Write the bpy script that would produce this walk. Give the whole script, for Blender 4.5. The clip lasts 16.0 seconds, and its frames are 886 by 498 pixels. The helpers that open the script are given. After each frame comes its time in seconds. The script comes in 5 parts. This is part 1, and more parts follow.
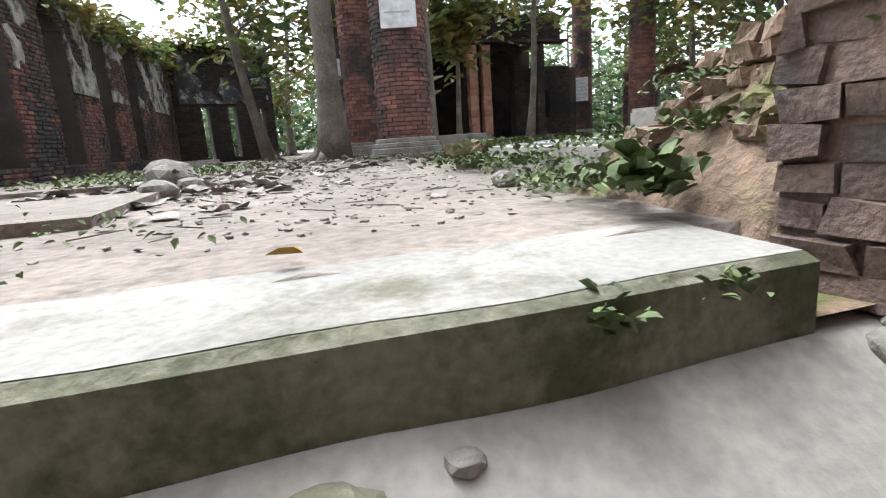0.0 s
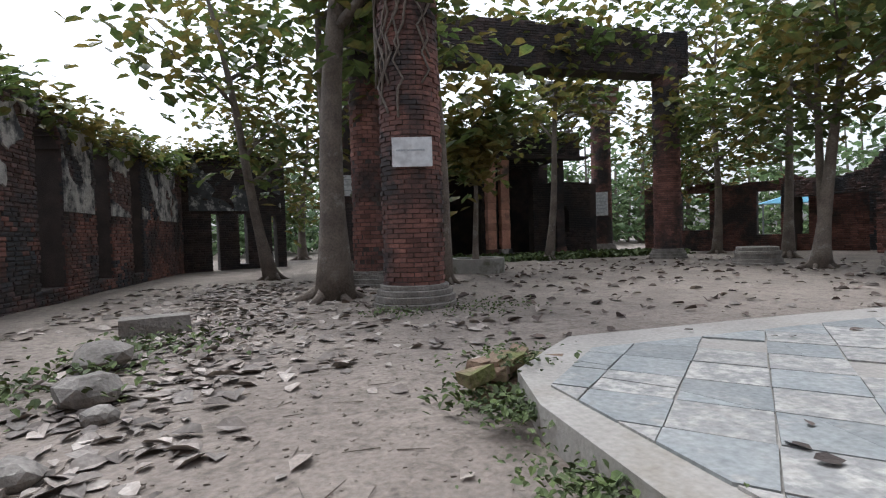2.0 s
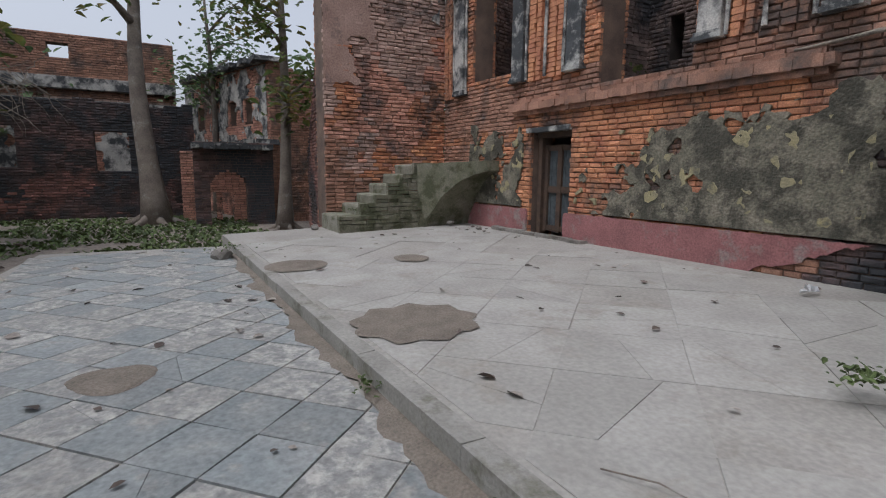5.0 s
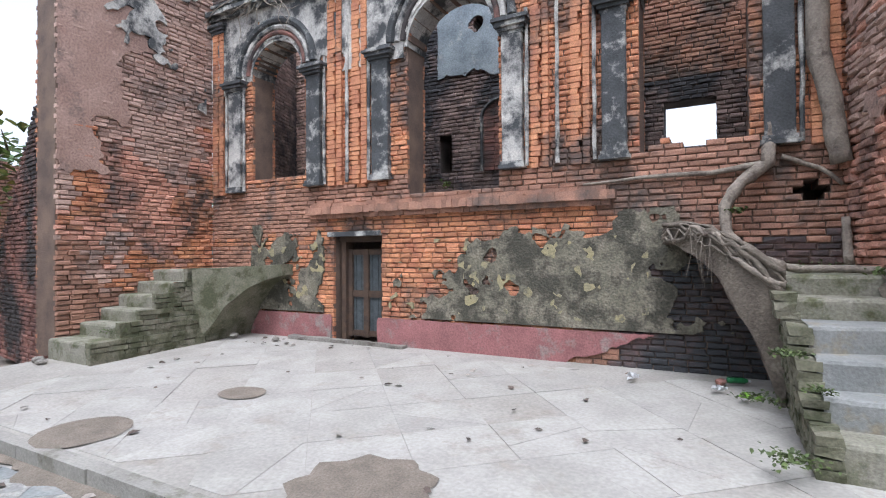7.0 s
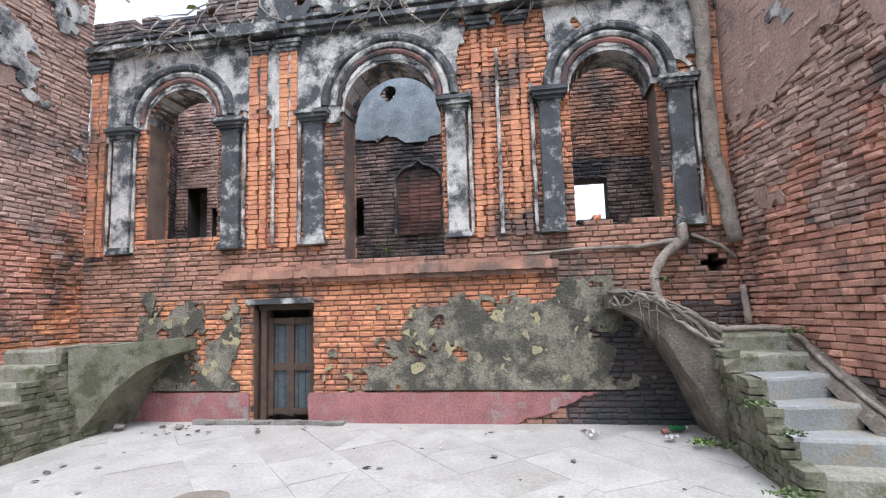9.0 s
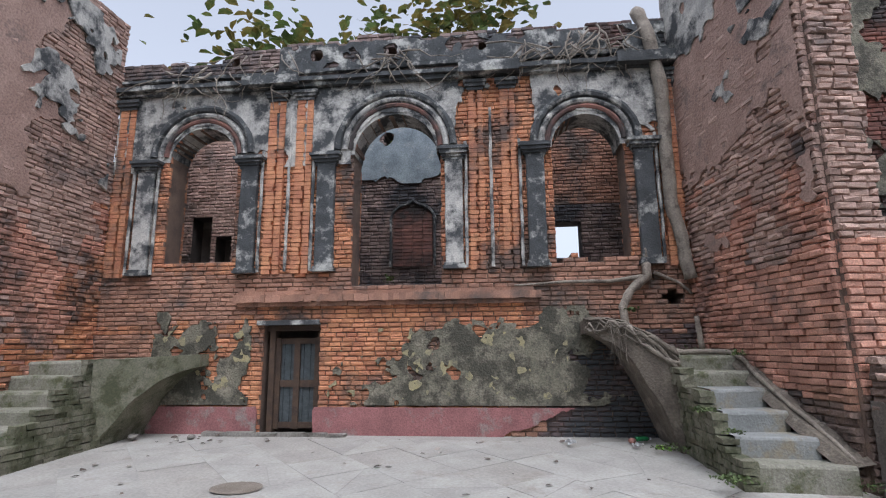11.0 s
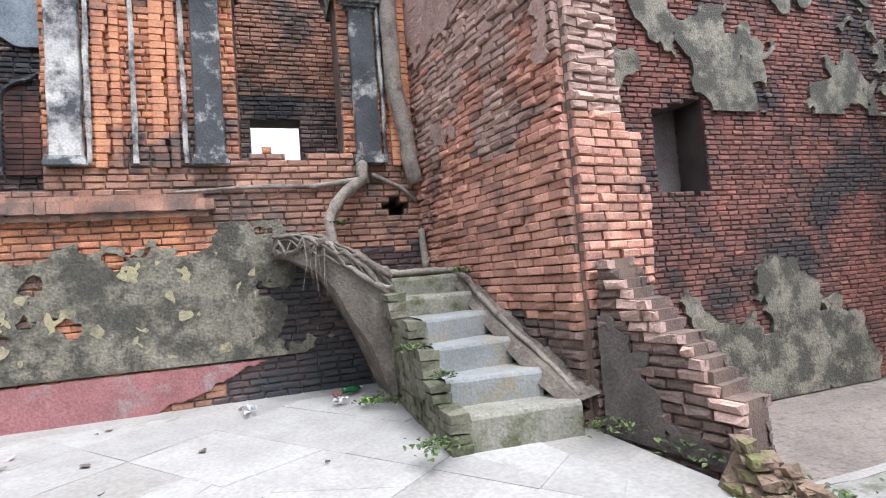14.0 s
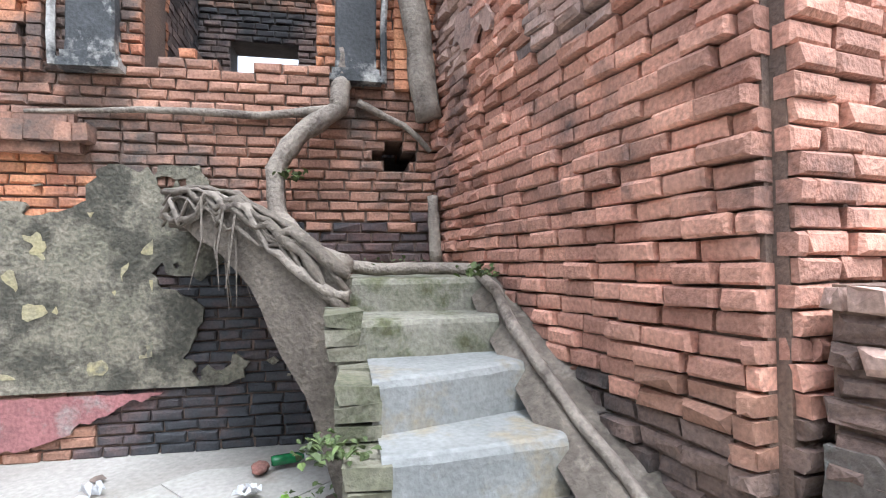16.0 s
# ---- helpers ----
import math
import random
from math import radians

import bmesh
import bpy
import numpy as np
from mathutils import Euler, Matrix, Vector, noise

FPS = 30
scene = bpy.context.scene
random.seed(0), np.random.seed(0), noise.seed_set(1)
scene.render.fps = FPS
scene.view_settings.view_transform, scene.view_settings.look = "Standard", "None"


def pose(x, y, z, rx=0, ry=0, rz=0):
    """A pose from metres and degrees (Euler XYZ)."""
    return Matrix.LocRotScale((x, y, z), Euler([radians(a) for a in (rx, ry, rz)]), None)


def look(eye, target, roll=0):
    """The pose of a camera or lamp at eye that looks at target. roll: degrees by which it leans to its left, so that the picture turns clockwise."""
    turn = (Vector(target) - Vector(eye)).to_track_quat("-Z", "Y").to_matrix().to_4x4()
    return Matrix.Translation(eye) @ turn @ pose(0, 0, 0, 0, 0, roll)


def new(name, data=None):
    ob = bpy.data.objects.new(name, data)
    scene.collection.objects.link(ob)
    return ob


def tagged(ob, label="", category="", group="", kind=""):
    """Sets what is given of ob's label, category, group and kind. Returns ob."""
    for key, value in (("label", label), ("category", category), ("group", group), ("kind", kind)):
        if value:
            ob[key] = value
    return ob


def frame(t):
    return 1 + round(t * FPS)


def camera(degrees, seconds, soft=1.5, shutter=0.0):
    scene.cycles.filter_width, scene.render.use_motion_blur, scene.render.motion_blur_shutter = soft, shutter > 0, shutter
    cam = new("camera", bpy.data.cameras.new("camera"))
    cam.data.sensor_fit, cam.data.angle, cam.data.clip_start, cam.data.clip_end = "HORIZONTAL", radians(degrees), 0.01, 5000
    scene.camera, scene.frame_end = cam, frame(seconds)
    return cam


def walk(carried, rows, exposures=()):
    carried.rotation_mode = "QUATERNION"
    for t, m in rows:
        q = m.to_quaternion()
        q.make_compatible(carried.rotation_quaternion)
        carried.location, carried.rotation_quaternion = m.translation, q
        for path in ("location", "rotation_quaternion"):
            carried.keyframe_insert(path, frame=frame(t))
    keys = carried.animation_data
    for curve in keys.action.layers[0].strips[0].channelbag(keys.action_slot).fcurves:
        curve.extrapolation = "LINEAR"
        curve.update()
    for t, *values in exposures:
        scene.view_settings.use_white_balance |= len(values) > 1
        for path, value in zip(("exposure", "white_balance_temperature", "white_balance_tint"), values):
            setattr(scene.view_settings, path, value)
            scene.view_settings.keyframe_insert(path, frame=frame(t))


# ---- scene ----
cam = camera(81.0, 16.0, 1.15)
PATH = [
    (0, (6.226, -2.813, -0.222), (5.651, -4.684, -0.631), -3.9),
    (0.5, (6.087, -3.139, 0.031), (5.522, -5.021, -0.344), 1.1),
    (1, (5.966, -3.413, 0.246), (5.545, -5.345, -0.058), -0.9),
    (1.5, (5.959, -3.644, 0.42), (5.629, -5.604, 0.192), 0.6),
    (2, (5.782, -4.054, 0.564), (5.226, -5.975, 0.507), -1.7),
    (2.5, (5.631, -4.336, 0.651), (4.795, -6.151, 0.582), -3.2),
    (3, (5.542, -4.553, 0.753), (4.398, -6.187, 0.608), -3.2),
    (3.5, (5.321, -4.887, 0.742), (3.751, -6.099, 0.489), -4.0),
    (4, (4.92, -5.236, 0.718), (2.969, -5.545, 0.403), -2.2),
    (4.2, (4.755, -5.368, 0.751), (2.78, -5.403, 0.437), -1.5),
    (4.5, (4.548, -5.622, 0.825), (2.657, -5.077, 0.465), -0.4),
    (5, (4.277, -5.936, 1.065), (2.559, -4.956, 0.769), 0.7),
    (5.2, (4.141, -6.032, 1.109), (2.532, -4.881, 0.809), -0.1),
    (7.3, (2.649, -7.055, 1.445), (1.78, -5.255, 1.509), -1.0),
    (7.5, (2.559, -7.129, 1.449), (1.753, -5.301, 1.543), -1.5),
    (8, (2.28, -7.223, 1.411), (1.721, -5.308, 1.55), -0.8),
    (8.5, (1.764, -7.374, 1.591), (1.383, -5.415, 1.718), -0.6),
    (9, (1.24, -7.493, 1.61), (0.909, -5.533, 1.837), -1.7),
    (9.2, (1.242, -7.578, 1.629), (0.907, -5.623, 1.882), -1.6),
    (11.3, (0.909, -8.569, 1.358), (0.737, -6.611, 1.731), -1.2),
    (11.5, (0.932, -8.369, 1.359), (0.786, -6.406, 1.713), -2.4),
    (12, (1.157, -8.078, 1.261), (1.259, -6.091, 1.466), -4.3),
    (12.5, (1.384, -7.753, 1.205), (1.671, -5.779, 1.343), -4.4),
    (13, (1.649, -7.374, 1.25), (2.152, -5.441, 1.346), -4.3),
    (13.5, (1.928, -6.865, 1.265), (2.487, -4.948, 1.368), -4.3),
    (14, (2.218, -6.28, 1.217), (2.836, -4.381, 1.316), -4.4),
    (14.5, (2.439, -5.651, 1.224), (3.079, -3.757, 1.29), -4.0),
    (15, (2.754, -4.969, 1.264), (3.368, -3.066, 1.325), -2.7),
    (15.5, (3.018, -4.528, 1.322), (3.55, -2.602, 1.411), -2.9),
    (16, (3.304, -3.951, 1.312), (3.677, -1.987, 1.36), -0.4),
]
EXPOSURES = [(0, 1.4, 5950, 9), (0.4, 1.05, 5900, 10), (1.0, 0.85, 5900, 11), (1.8, 0.47, 5900, 12), (3.5, 0.2, 5900, 13), (4.5, -0.35, 5900, 13), (5.2, -0.45, 5900, 13), (7.3, 0.72, 5700, 13), (8.5, 0.9, 5700, 13), (9.0, 0.78, 5700, 13), (11.5, 0.02, 5750, 13), (12.5, 0.78, 5700, 13), (14.0, 1.0, 5700, 13), (16.0, 1.25, 5650, 11)]
walk(cam, [(t, look(*p)) for t, *p in PATH], EXPOSURES)

# ---- light ----
world = bpy.data.worlds.new("sky_world")
scene.world = world
world.use_nodes = True
wn, wl = world.node_tree.nodes, world.node_tree.links
sky = wn.new("ShaderNodeTexSky")
sky.sky_type = "NISHITA"
sky.sun_disc = False
sky.sun_elevation, sky.sun_rotation = radians(65), radians(160)
sky.dust_density, sky.air_density = 4.0, 1.2
pale = wn.new("ShaderNodeHueSaturation")
pale.inputs["Saturation"].default_value = 0.2
pale.inputs["Value"].default_value = 1.5
wl.new(sky.outputs[0], pale.inputs["Color"])
wl.new(pale.outputs[0], wn["Background"].inputs[0])
wn["Background"].inputs[1].default_value = 0.15
sun_data = bpy.data.lights.new("sun", "SUN")
sun_data.energy, sun_data.angle, sun_data.color = 1.0, radians(30), (1.0, 0.96, 0.9)
sun = new("sun", sun_data)
sun.matrix_world = look((1.6, -4.4, 10.0), (0, 0, 0))


# ---- materials ----
def material(name, c1, c2, c3=None, scale=3.0, fine=40.0, rough=0.9, bump=0.3, island=0.0, obj_rand=0.0, stain=None, stain_scale=0.8, stain_amount=0.5, spread=0.5, through_light=0.0, grain=0.55):
    """Two colours mixed by noise at two scales, a third as stains, relief by the fine noise."""
    m = bpy.data.materials.new(name)
    m.use_nodes = True
    n, l = m.node_tree.nodes, m.node_tree.links
    b = n["Principled BSDF"]
    b.inputs["Roughness"].default_value = rough
    co = n.new("ShaderNodeNewGeometry")
    big = n.new("ShaderNodeTexNoise")
    big.inputs["Scale"].default_value, big.inputs["Detail"].default_value = scale, 8
    l.new(co.outputs["Position"], big.inputs["Vector"])
    small = n.new("ShaderNodeTexNoise")
    small.inputs["Scale"].default_value, small.inputs["Detail"].default_value = fine, 6
    l.new(co.outputs["Position"], small.inputs["Vector"])
    r = n.new("ShaderNodeMapRange")
    r.inputs[1].default_value, r.inputs[2].default_value = 0.5 - spread / 3, 0.5 + spread / 3
    l.new(big.outputs["Fac"], r.inputs[0])
    mix = n.new("ShaderNodeMix")
    mix.data_type = "RGBA"
    mix.inputs[6].default_value, mix.inputs[7].default_value = (*c1, 1), (*c2, 1)
    l.new(r.outputs[0], mix.inputs[0])
    out = mix.outputs[2]
    if island or obj_rand:
        hsv = n.new("ShaderNodeHueSaturation")
        rnd = co.outputs["Random Per Island"]
        if obj_rand:
            oi = n.new("ShaderNodeObjectInfo")
            rnd = oi.outputs["Random"]
        k = island or obj_rand
        v = n.new("ShaderNodeMapRange")
        v.inputs[3].default_value, v.inputs[4].default_value = 1 - k, 1 + k
        l.new(rnd, v.inputs[0])
        l.new(v.outputs[0], hsv.inputs["Value"])
        l.new(out, hsv.inputs["Color"])
        out = hsv.outputs[0]
    if stain:
        s = n.new("ShaderNodeTexNoise")
        s.inputs["Scale"].default_value, s.inputs["Detail"].default_value, s.inputs["Roughness"].default_value = stain_scale, 10, 0.68
        off = n.new("ShaderNodeVectorMath")
        off.operation = "ADD"
        off.inputs[1].default_value = (13.7, 5.1, 8.3)
        l.new(co.outputs["Position"], off.inputs[0])
        l.new(off.outputs[0], s.inputs["Vector"])
        sr = n.new("ShaderNodeMapRange")
        sr.inputs[1].default_value, sr.inputs[2].default_value = 0.62 - 0.25 * stain_amount, 0.74 - 0.25 * stain_amount
        l.new(s.outputs["Fac"], sr.inputs[0])
        mx = n.new("ShaderNodeMix")
        mx.data_type = "RGBA"
        mx.inputs[7].default_value = (*stain, 1)
        l.new(sr.outputs[0], mx.inputs[0])
        l.new(out, mx.inputs[6])
        out = mx.outputs[2]
    g = n.new("ShaderNodeMix")
    g.data_type, g.blend_type = "RGBA", "MULTIPLY"
    g.inputs[0].default_value = grain
    fr = n.new("ShaderNodeMapRange")
    fr.inputs[1].default_value, fr.inputs[2].default_value, fr.inputs[3].default_value, fr.inputs[4].default_value = 0.3, 0.7, 0.45, 1.25
    l.new(small.outputs["Fac"], fr.inputs[0])
    l.new(out, g.inputs[6])
    l.new(fr.outputs[0], g.inputs[7])
    l.new(g.outputs[2], b.inputs["Base Color"])
    bp = n.new("ShaderNodeBump")
    bp.inputs["Strength"].default_value, bp.inputs["Distance"].default_value = bump, 0.02
    l.new(small.outputs["Fac"], bp.inputs["Height"])
    l.new(bp.outputs[0], b.inputs["Normal"])
    if through_light:
        tr = n.new("ShaderNodeBsdfTranslucent")
        l.new(g.outputs[2], tr.inputs["Color"])
        ms = n.new("ShaderNodeMixShader")
        ms.inputs[0].default_value = through_light
        l.new(b.outputs[0], ms.inputs[1])
        l.new(tr.outputs[0], ms.inputs[2])
        l.new(ms.outputs[0], n["Material Output"].inputs["Surface"])
    return m


M = {
    "brick": material("orange_brick", (0.62, 0.29, 0.145), (0.43, 0.175, 0.10), island=0.25, stain=(0.12, 0.085, 0.07), stain_scale=0.9, stain_amount=0.5, fine=55, bump=0.5),
    "brick_part": material("orange_brick_single", (0.64, 0.345, 0.245), (0.49, 0.25, 0.18), obj_rand=0.3, stain=(0.11, 0.085, 0.075), stain_scale=0.9, stain_amount=0.25, fine=55, bump=0.55),
    "brick_side": material("rose_brick", (0.61, 0.325, 0.23), (0.47, 0.235, 0.17), island=0.25, stain=(0.12, 0.095, 0.085), stain_scale=0.7, stain_amount=0.4, fine=55, bump=0.55),
    "brick_red": material("dark_red_brick", (0.27, 0.125, 0.095), (0.17, 0.085, 0.07), island=0.3, stain=(0.05, 0.042, 0.04), stain_scale=0.6, stain_amount=0.7, fine=60),
    "brick_grey": material("dark_grey_brick", (0.31, 0.225, 0.195), (0.20, 0.15, 0.132), island=0.3, stain=(0.055, 0.055, 0.06), stain_scale=0.8, stain_amount=0.7, fine=60),
    # Near-black brick: the portico's shade is put into this colour.
    "shade_black": material("shade_black_brick", (0.075, 0.05, 0.045), (0.04, 0.032, 0.03), island=0.35, stain=(0.028, 0.027, 0.028), stain_scale=0.7, stain_amount=0.6, fine=60),
    "brick_black": material("blackened_brick", (0.17, 0.095, 0.08), (0.095, 0.068, 0.062), island=0.45, stain=(0.05, 0.052, 0.056), stain_scale=0.5, stain_amount=0.75, fine=60),
    "mortar": material("old_mortar", (0.22, 0.15, 0.11), (0.12, 0.085, 0.068), fine=60, bump=0.5),
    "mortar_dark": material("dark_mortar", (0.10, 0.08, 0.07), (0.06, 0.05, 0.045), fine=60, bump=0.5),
    "plaster": material("lime_plaster_stained", (0.275, 0.245, 0.185), (0.165, 0.155, 0.11), scale=2.6, fine=35, stain=(0.075, 0.07, 0.052), stain_scale=2.6, stain_amount=0.75, bump=1.0, grain=0.75),
    "plaster_yellow": material("yellow_limewash", (0.40, 0.345, 0.18), (0.31, 0.28, 0.175), scale=6, fine=50, stain=(0.16, 0.15, 0.11), stain_scale=5, stain_amount=0.4, bump=0.4),
    "plaster_black": material("blackened_plaster", (0.085, 0.09, 0.092), (0.045, 0.048, 0.05), scale=4, fine=40, stain=(0.50, 0.49, 0.45), stain_scale=2.6, stain_amount=0.42, bump=0.45),
    "plaster_white": material("flaking_white_plaster", (0.60, 0.575, 0.52), (0.37, 0.355, 0.33), scale=4, fine=40, stain=(0.06, 0.063, 0.065), stain_scale=2.2, stain_amount=0.66, bump=0.45),
    "plaster_blue": material("blue_grey_plaster", (0.30, 0.35, 0.375), (0.19, 0.225, 0.245), scale=3, fine=40, stain=(0.42, 0.43, 0.42), stain_scale=3, stain_amount=0.2, bump=0.4),
    "pink": material("pink_painted_plaster", (0.36, 0.155, 0.15), (0.27, 0.12, 0.115), scale=3, fine=45, stain=(0.30, 0.26, 0.235), stain_scale=2.4, stain_amount=0.3, bump=0.35),
    "concrete": material("worn_concrete", (0.33, 0.315, 0.28), (0.24, 0.23, 0.205), scale=3, fine=45, stain=(0.13, 0.125, 0.085), stain_scale=2, stain_amount=0.4, bump=0.4, grain=0.35),
    "concrete_moss": material("mossy_concrete", (0.215, 0.20, 0.15), (0.145, 0.145, 0.09), scale=4, fine=40, stain=(0.08, 0.085, 0.045), stain_scale=3, stain_amount=0.6, bump=0.6),
    "step_blue": material("bluish_limewashed_cement", (0.295, 0.30, 0.285), (0.215, 0.222, 0.212), scale=3, fine=40, stain=(0.27, 0.235, 0.17), stain_scale=2.5, stain_amount=0.4, bump=0.4, grain=0.35),
    "step_mossy": material("greened_cement_step", (0.29, 0.275, 0.225), (0.20, 0.195, 0.14), scale=4, fine=40, stain=(0.10, 0.105, 0.05), stain_scale=3, stain_amount=0.45, bump=0.5),
    "floor": material("dusty_cement_floor", (0.37, 0.35, 0.315), (0.29, 0.272, 0.24), scale=1.3, fine=30, stain=(0.27, 0.245, 0.205), stain_scale=1.1, stain_amount=0.3, bump=0.3, grain=0.35),
    "slab": material("pale_floor_slab", (0.385, 0.37, 0.335), (0.31, 0.295, 0.265), scale=2, fine=30, obj_rand=0.07, stain=(0.30, 0.275, 0.235), stain_scale=2.5, stain_amount=0.25, bump=0.25, grain=0.3),
    "tile_white": material("chipped_white_marble", (0.44, 0.425, 0.385), (0.34, 0.325, 0.295), scale=6, fine=30, obj_rand=0.12, stain=(0.25, 0.25, 0.235), stain_scale=9, stain_amount=0.75, rough=0.7, bump=0.3),
    "tile_grey": material("worn_green_grey_stone", (0.21, 0.23, 0.228), (0.27, 0.28, 0.268), scale=4, fine=30, obj_rand=0.14, stain=(0.34, 0.325, 0.295), stain_scale=4, stain_amount=0.25, rough=0.6, bump=0.2),
    "dirt": material("trodden_earth", (0.27, 0.23, 0.19), (0.19, 0.16, 0.132), scale=1.2, fine=25, stain=(0.15, 0.125, 0.10), stain_scale=7, stain_amount=0.45, bump=0.9),
    "sand": material("sandy_patch", (0.23, 0.195, 0.155), (0.17, 0.142, 0.112), scale=6, fine=60, bump=0.7),
    "moss": material("moss_leaves", (0.11, 0.15, 0.04), (0.06, 0.09, 0.028), scale=8, fine=30, island=0.4, rough=0.7),
    "leaf": material("broad_green_leaf", (0.12, 0.165, 0.045), (0.075, 0.115, 0.035), scale=3, fine=15, island=0.5, rough=0.55, stain=(0.22, 0.17, 0.045), stain_scale=0.7, stain_amount=0.6, through_light=0.4),
    "leaf_bush": material("fresh_bush_leaf", (0.12, 0.21, 0.05), (0.075, 0.14, 0.035), scale=4, fine=20, island=0.45, rough=0.6, through_light=0.35),
    "leaf_far": material("far_foliage", (0.10, 0.17, 0.075), (0.15, 0.20, 0.09), scale=0.5, fine=6, island=0.5, rough=0.7, through_light=0.45),
    "leaf_dry": material("dry_grey_leaf", (0.36, 0.325, 0.285), (0.22, 0.185, 0.155), scale=5, fine=40, island=0.55, rough=0.85),
    "leaf_brown": material("brown_curled_leaf", (0.14, 0.105, 0.085), (0.08, 0.062, 0.052), scale=5, fine=40, island=0.5),
    "leaf_yellow": material("yellow_fallen_leaf", (0.42, 0.26, 0.03), (0.30, 0.18, 0.03), scale=5, fine=40),
    "bark": material("grey_brown_bark", (0.21, 0.175, 0.14), (0.13, 0.105, 0.085), scale=3, fine=30, stain=(0.30, 0.285, 0.25), stain_scale=2.5, stain_amount=0.2, bump=0.9),
    "root": material("pale_root_bark", (0.33, 0.285, 0.23), (0.22, 0.185, 0.15), scale=5, fine=40, stain=(0.13, 0.105, 0.085), stain_scale=4, stain_amount=0.4, bump=0.8),
    "wood": material("weathered_blue_grey_wood", (0.085, 0.10, 0.105), (0.05, 0.06, 0.063), scale=8, fine=60, bump=0.5),
    "wood_frame": material("dark_brown_wood", (0.10, 0.062, 0.04), (0.06, 0.04, 0.03), scale=8, fine=60, bump=0.5),
    "sign": material("white_sign_sheet", (0.72, 0.74, 0.74), (0.66, 0.68, 0.68), scale=6, fine=10, rough=0.5, bump=0.05),
    "ink": material("faded_sign_lettering", (0.40, 0.44, 0.45), (0.45, 0.48, 0.5), bump=0.0),
    "blue": material("light_blue_tarpaulin", (0.16, 0.50, 0.70), (0.13, 0.42, 0.62), rough=0.5, bump=0.1),
    "steel": material("galvanised_pole", (0.36, 0.39, 0.42), (0.28, 0.30, 0.33), rough=0.5, bump=0.1),
    "stone": material("grey_rubble_stone", (0.27, 0.25, 0.22), (0.17, 0.155, 0.135), scale=5, fine=35, bump=0.7),
    "glassgreen": material("green_bottle_plastic", (0.02, 0.20, 0.07), (0.02, 0.15, 0.05), rough=0.15, bump=0.0),
    "litter": material("white_crumpled_plastic", (0.65, 0.66, 0.66), (0.5, 0.5, 0.5), rough=0.5),
    "litter_green": material("lime_wrapper", (0.30, 0.55, 0.06), (0.25, 0.5, 0.05), rough=0.4),
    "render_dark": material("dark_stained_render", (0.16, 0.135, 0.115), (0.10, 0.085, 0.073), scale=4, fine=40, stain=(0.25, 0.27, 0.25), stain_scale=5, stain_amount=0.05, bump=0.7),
    "brick_low": material("dark_brown_brick", (0.22, 0.15, 0.118), (0.14, 0.10, 0.083), island=0.25, stain=(0.075, 0.062, 0.055), stain_scale=1.5, stain_amount=0.5, fine=55, bump=0.6),
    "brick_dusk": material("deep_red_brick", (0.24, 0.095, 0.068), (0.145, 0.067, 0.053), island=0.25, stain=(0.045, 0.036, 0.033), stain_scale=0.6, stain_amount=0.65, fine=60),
    "render_pink": material("worn_pinkish_render", (0.46, 0.31, 0.25), (0.35, 0.225, 0.18), scale=2.5, fine=30, stain=(0.20, 0.15, 0.13), stain_scale=1.6, stain_amount=0.3, bump=0.9),
    "rubble": material("mossy_brown_rubble", (0.27, 0.185, 0.125), (0.17, 0.12, 0.08), scale=5, fine=30, stain=(0.15, 0.16, 0.05), stain_scale=3, stain_amount=0.5, bump=1.0),
    "arm": material("root_bound_masonry", (0.19, 0.16, 0.125), (0.115, 0.095, 0.075), scale=5, fine=30, stain=(0.30, 0.26, 0.21), stain_scale=3, stain_amount=0.25, bump=1.0),
    "brick_brown": material("brown_weathered_brick", (0.42, 0.225, 0.15), (0.29, 0.16, 0.112), island=0.22, stain=(0.12, 0.095, 0.08), stain_scale=0.8, stain_amount=0.45, fine=60),
    "brick_pale": material("dusty_pale_brick", (0.52, 0.36, 0.29), (0.40, 0.265, 0.215), island=0.2, stain=(0.17, 0.135, 0.12), stain_scale=0.9, stain_amount=0.35, fine=60),
    # Dark plaster colour that carries the dimness of unlit rooms.
    "interior": material("shade_dark_interior_plaster", (0.17, 0.14, 0.125), (0.10, 0.085, 0.08), scale=2, fine=30, bump=0.4),
}
rng = random.Random(5)


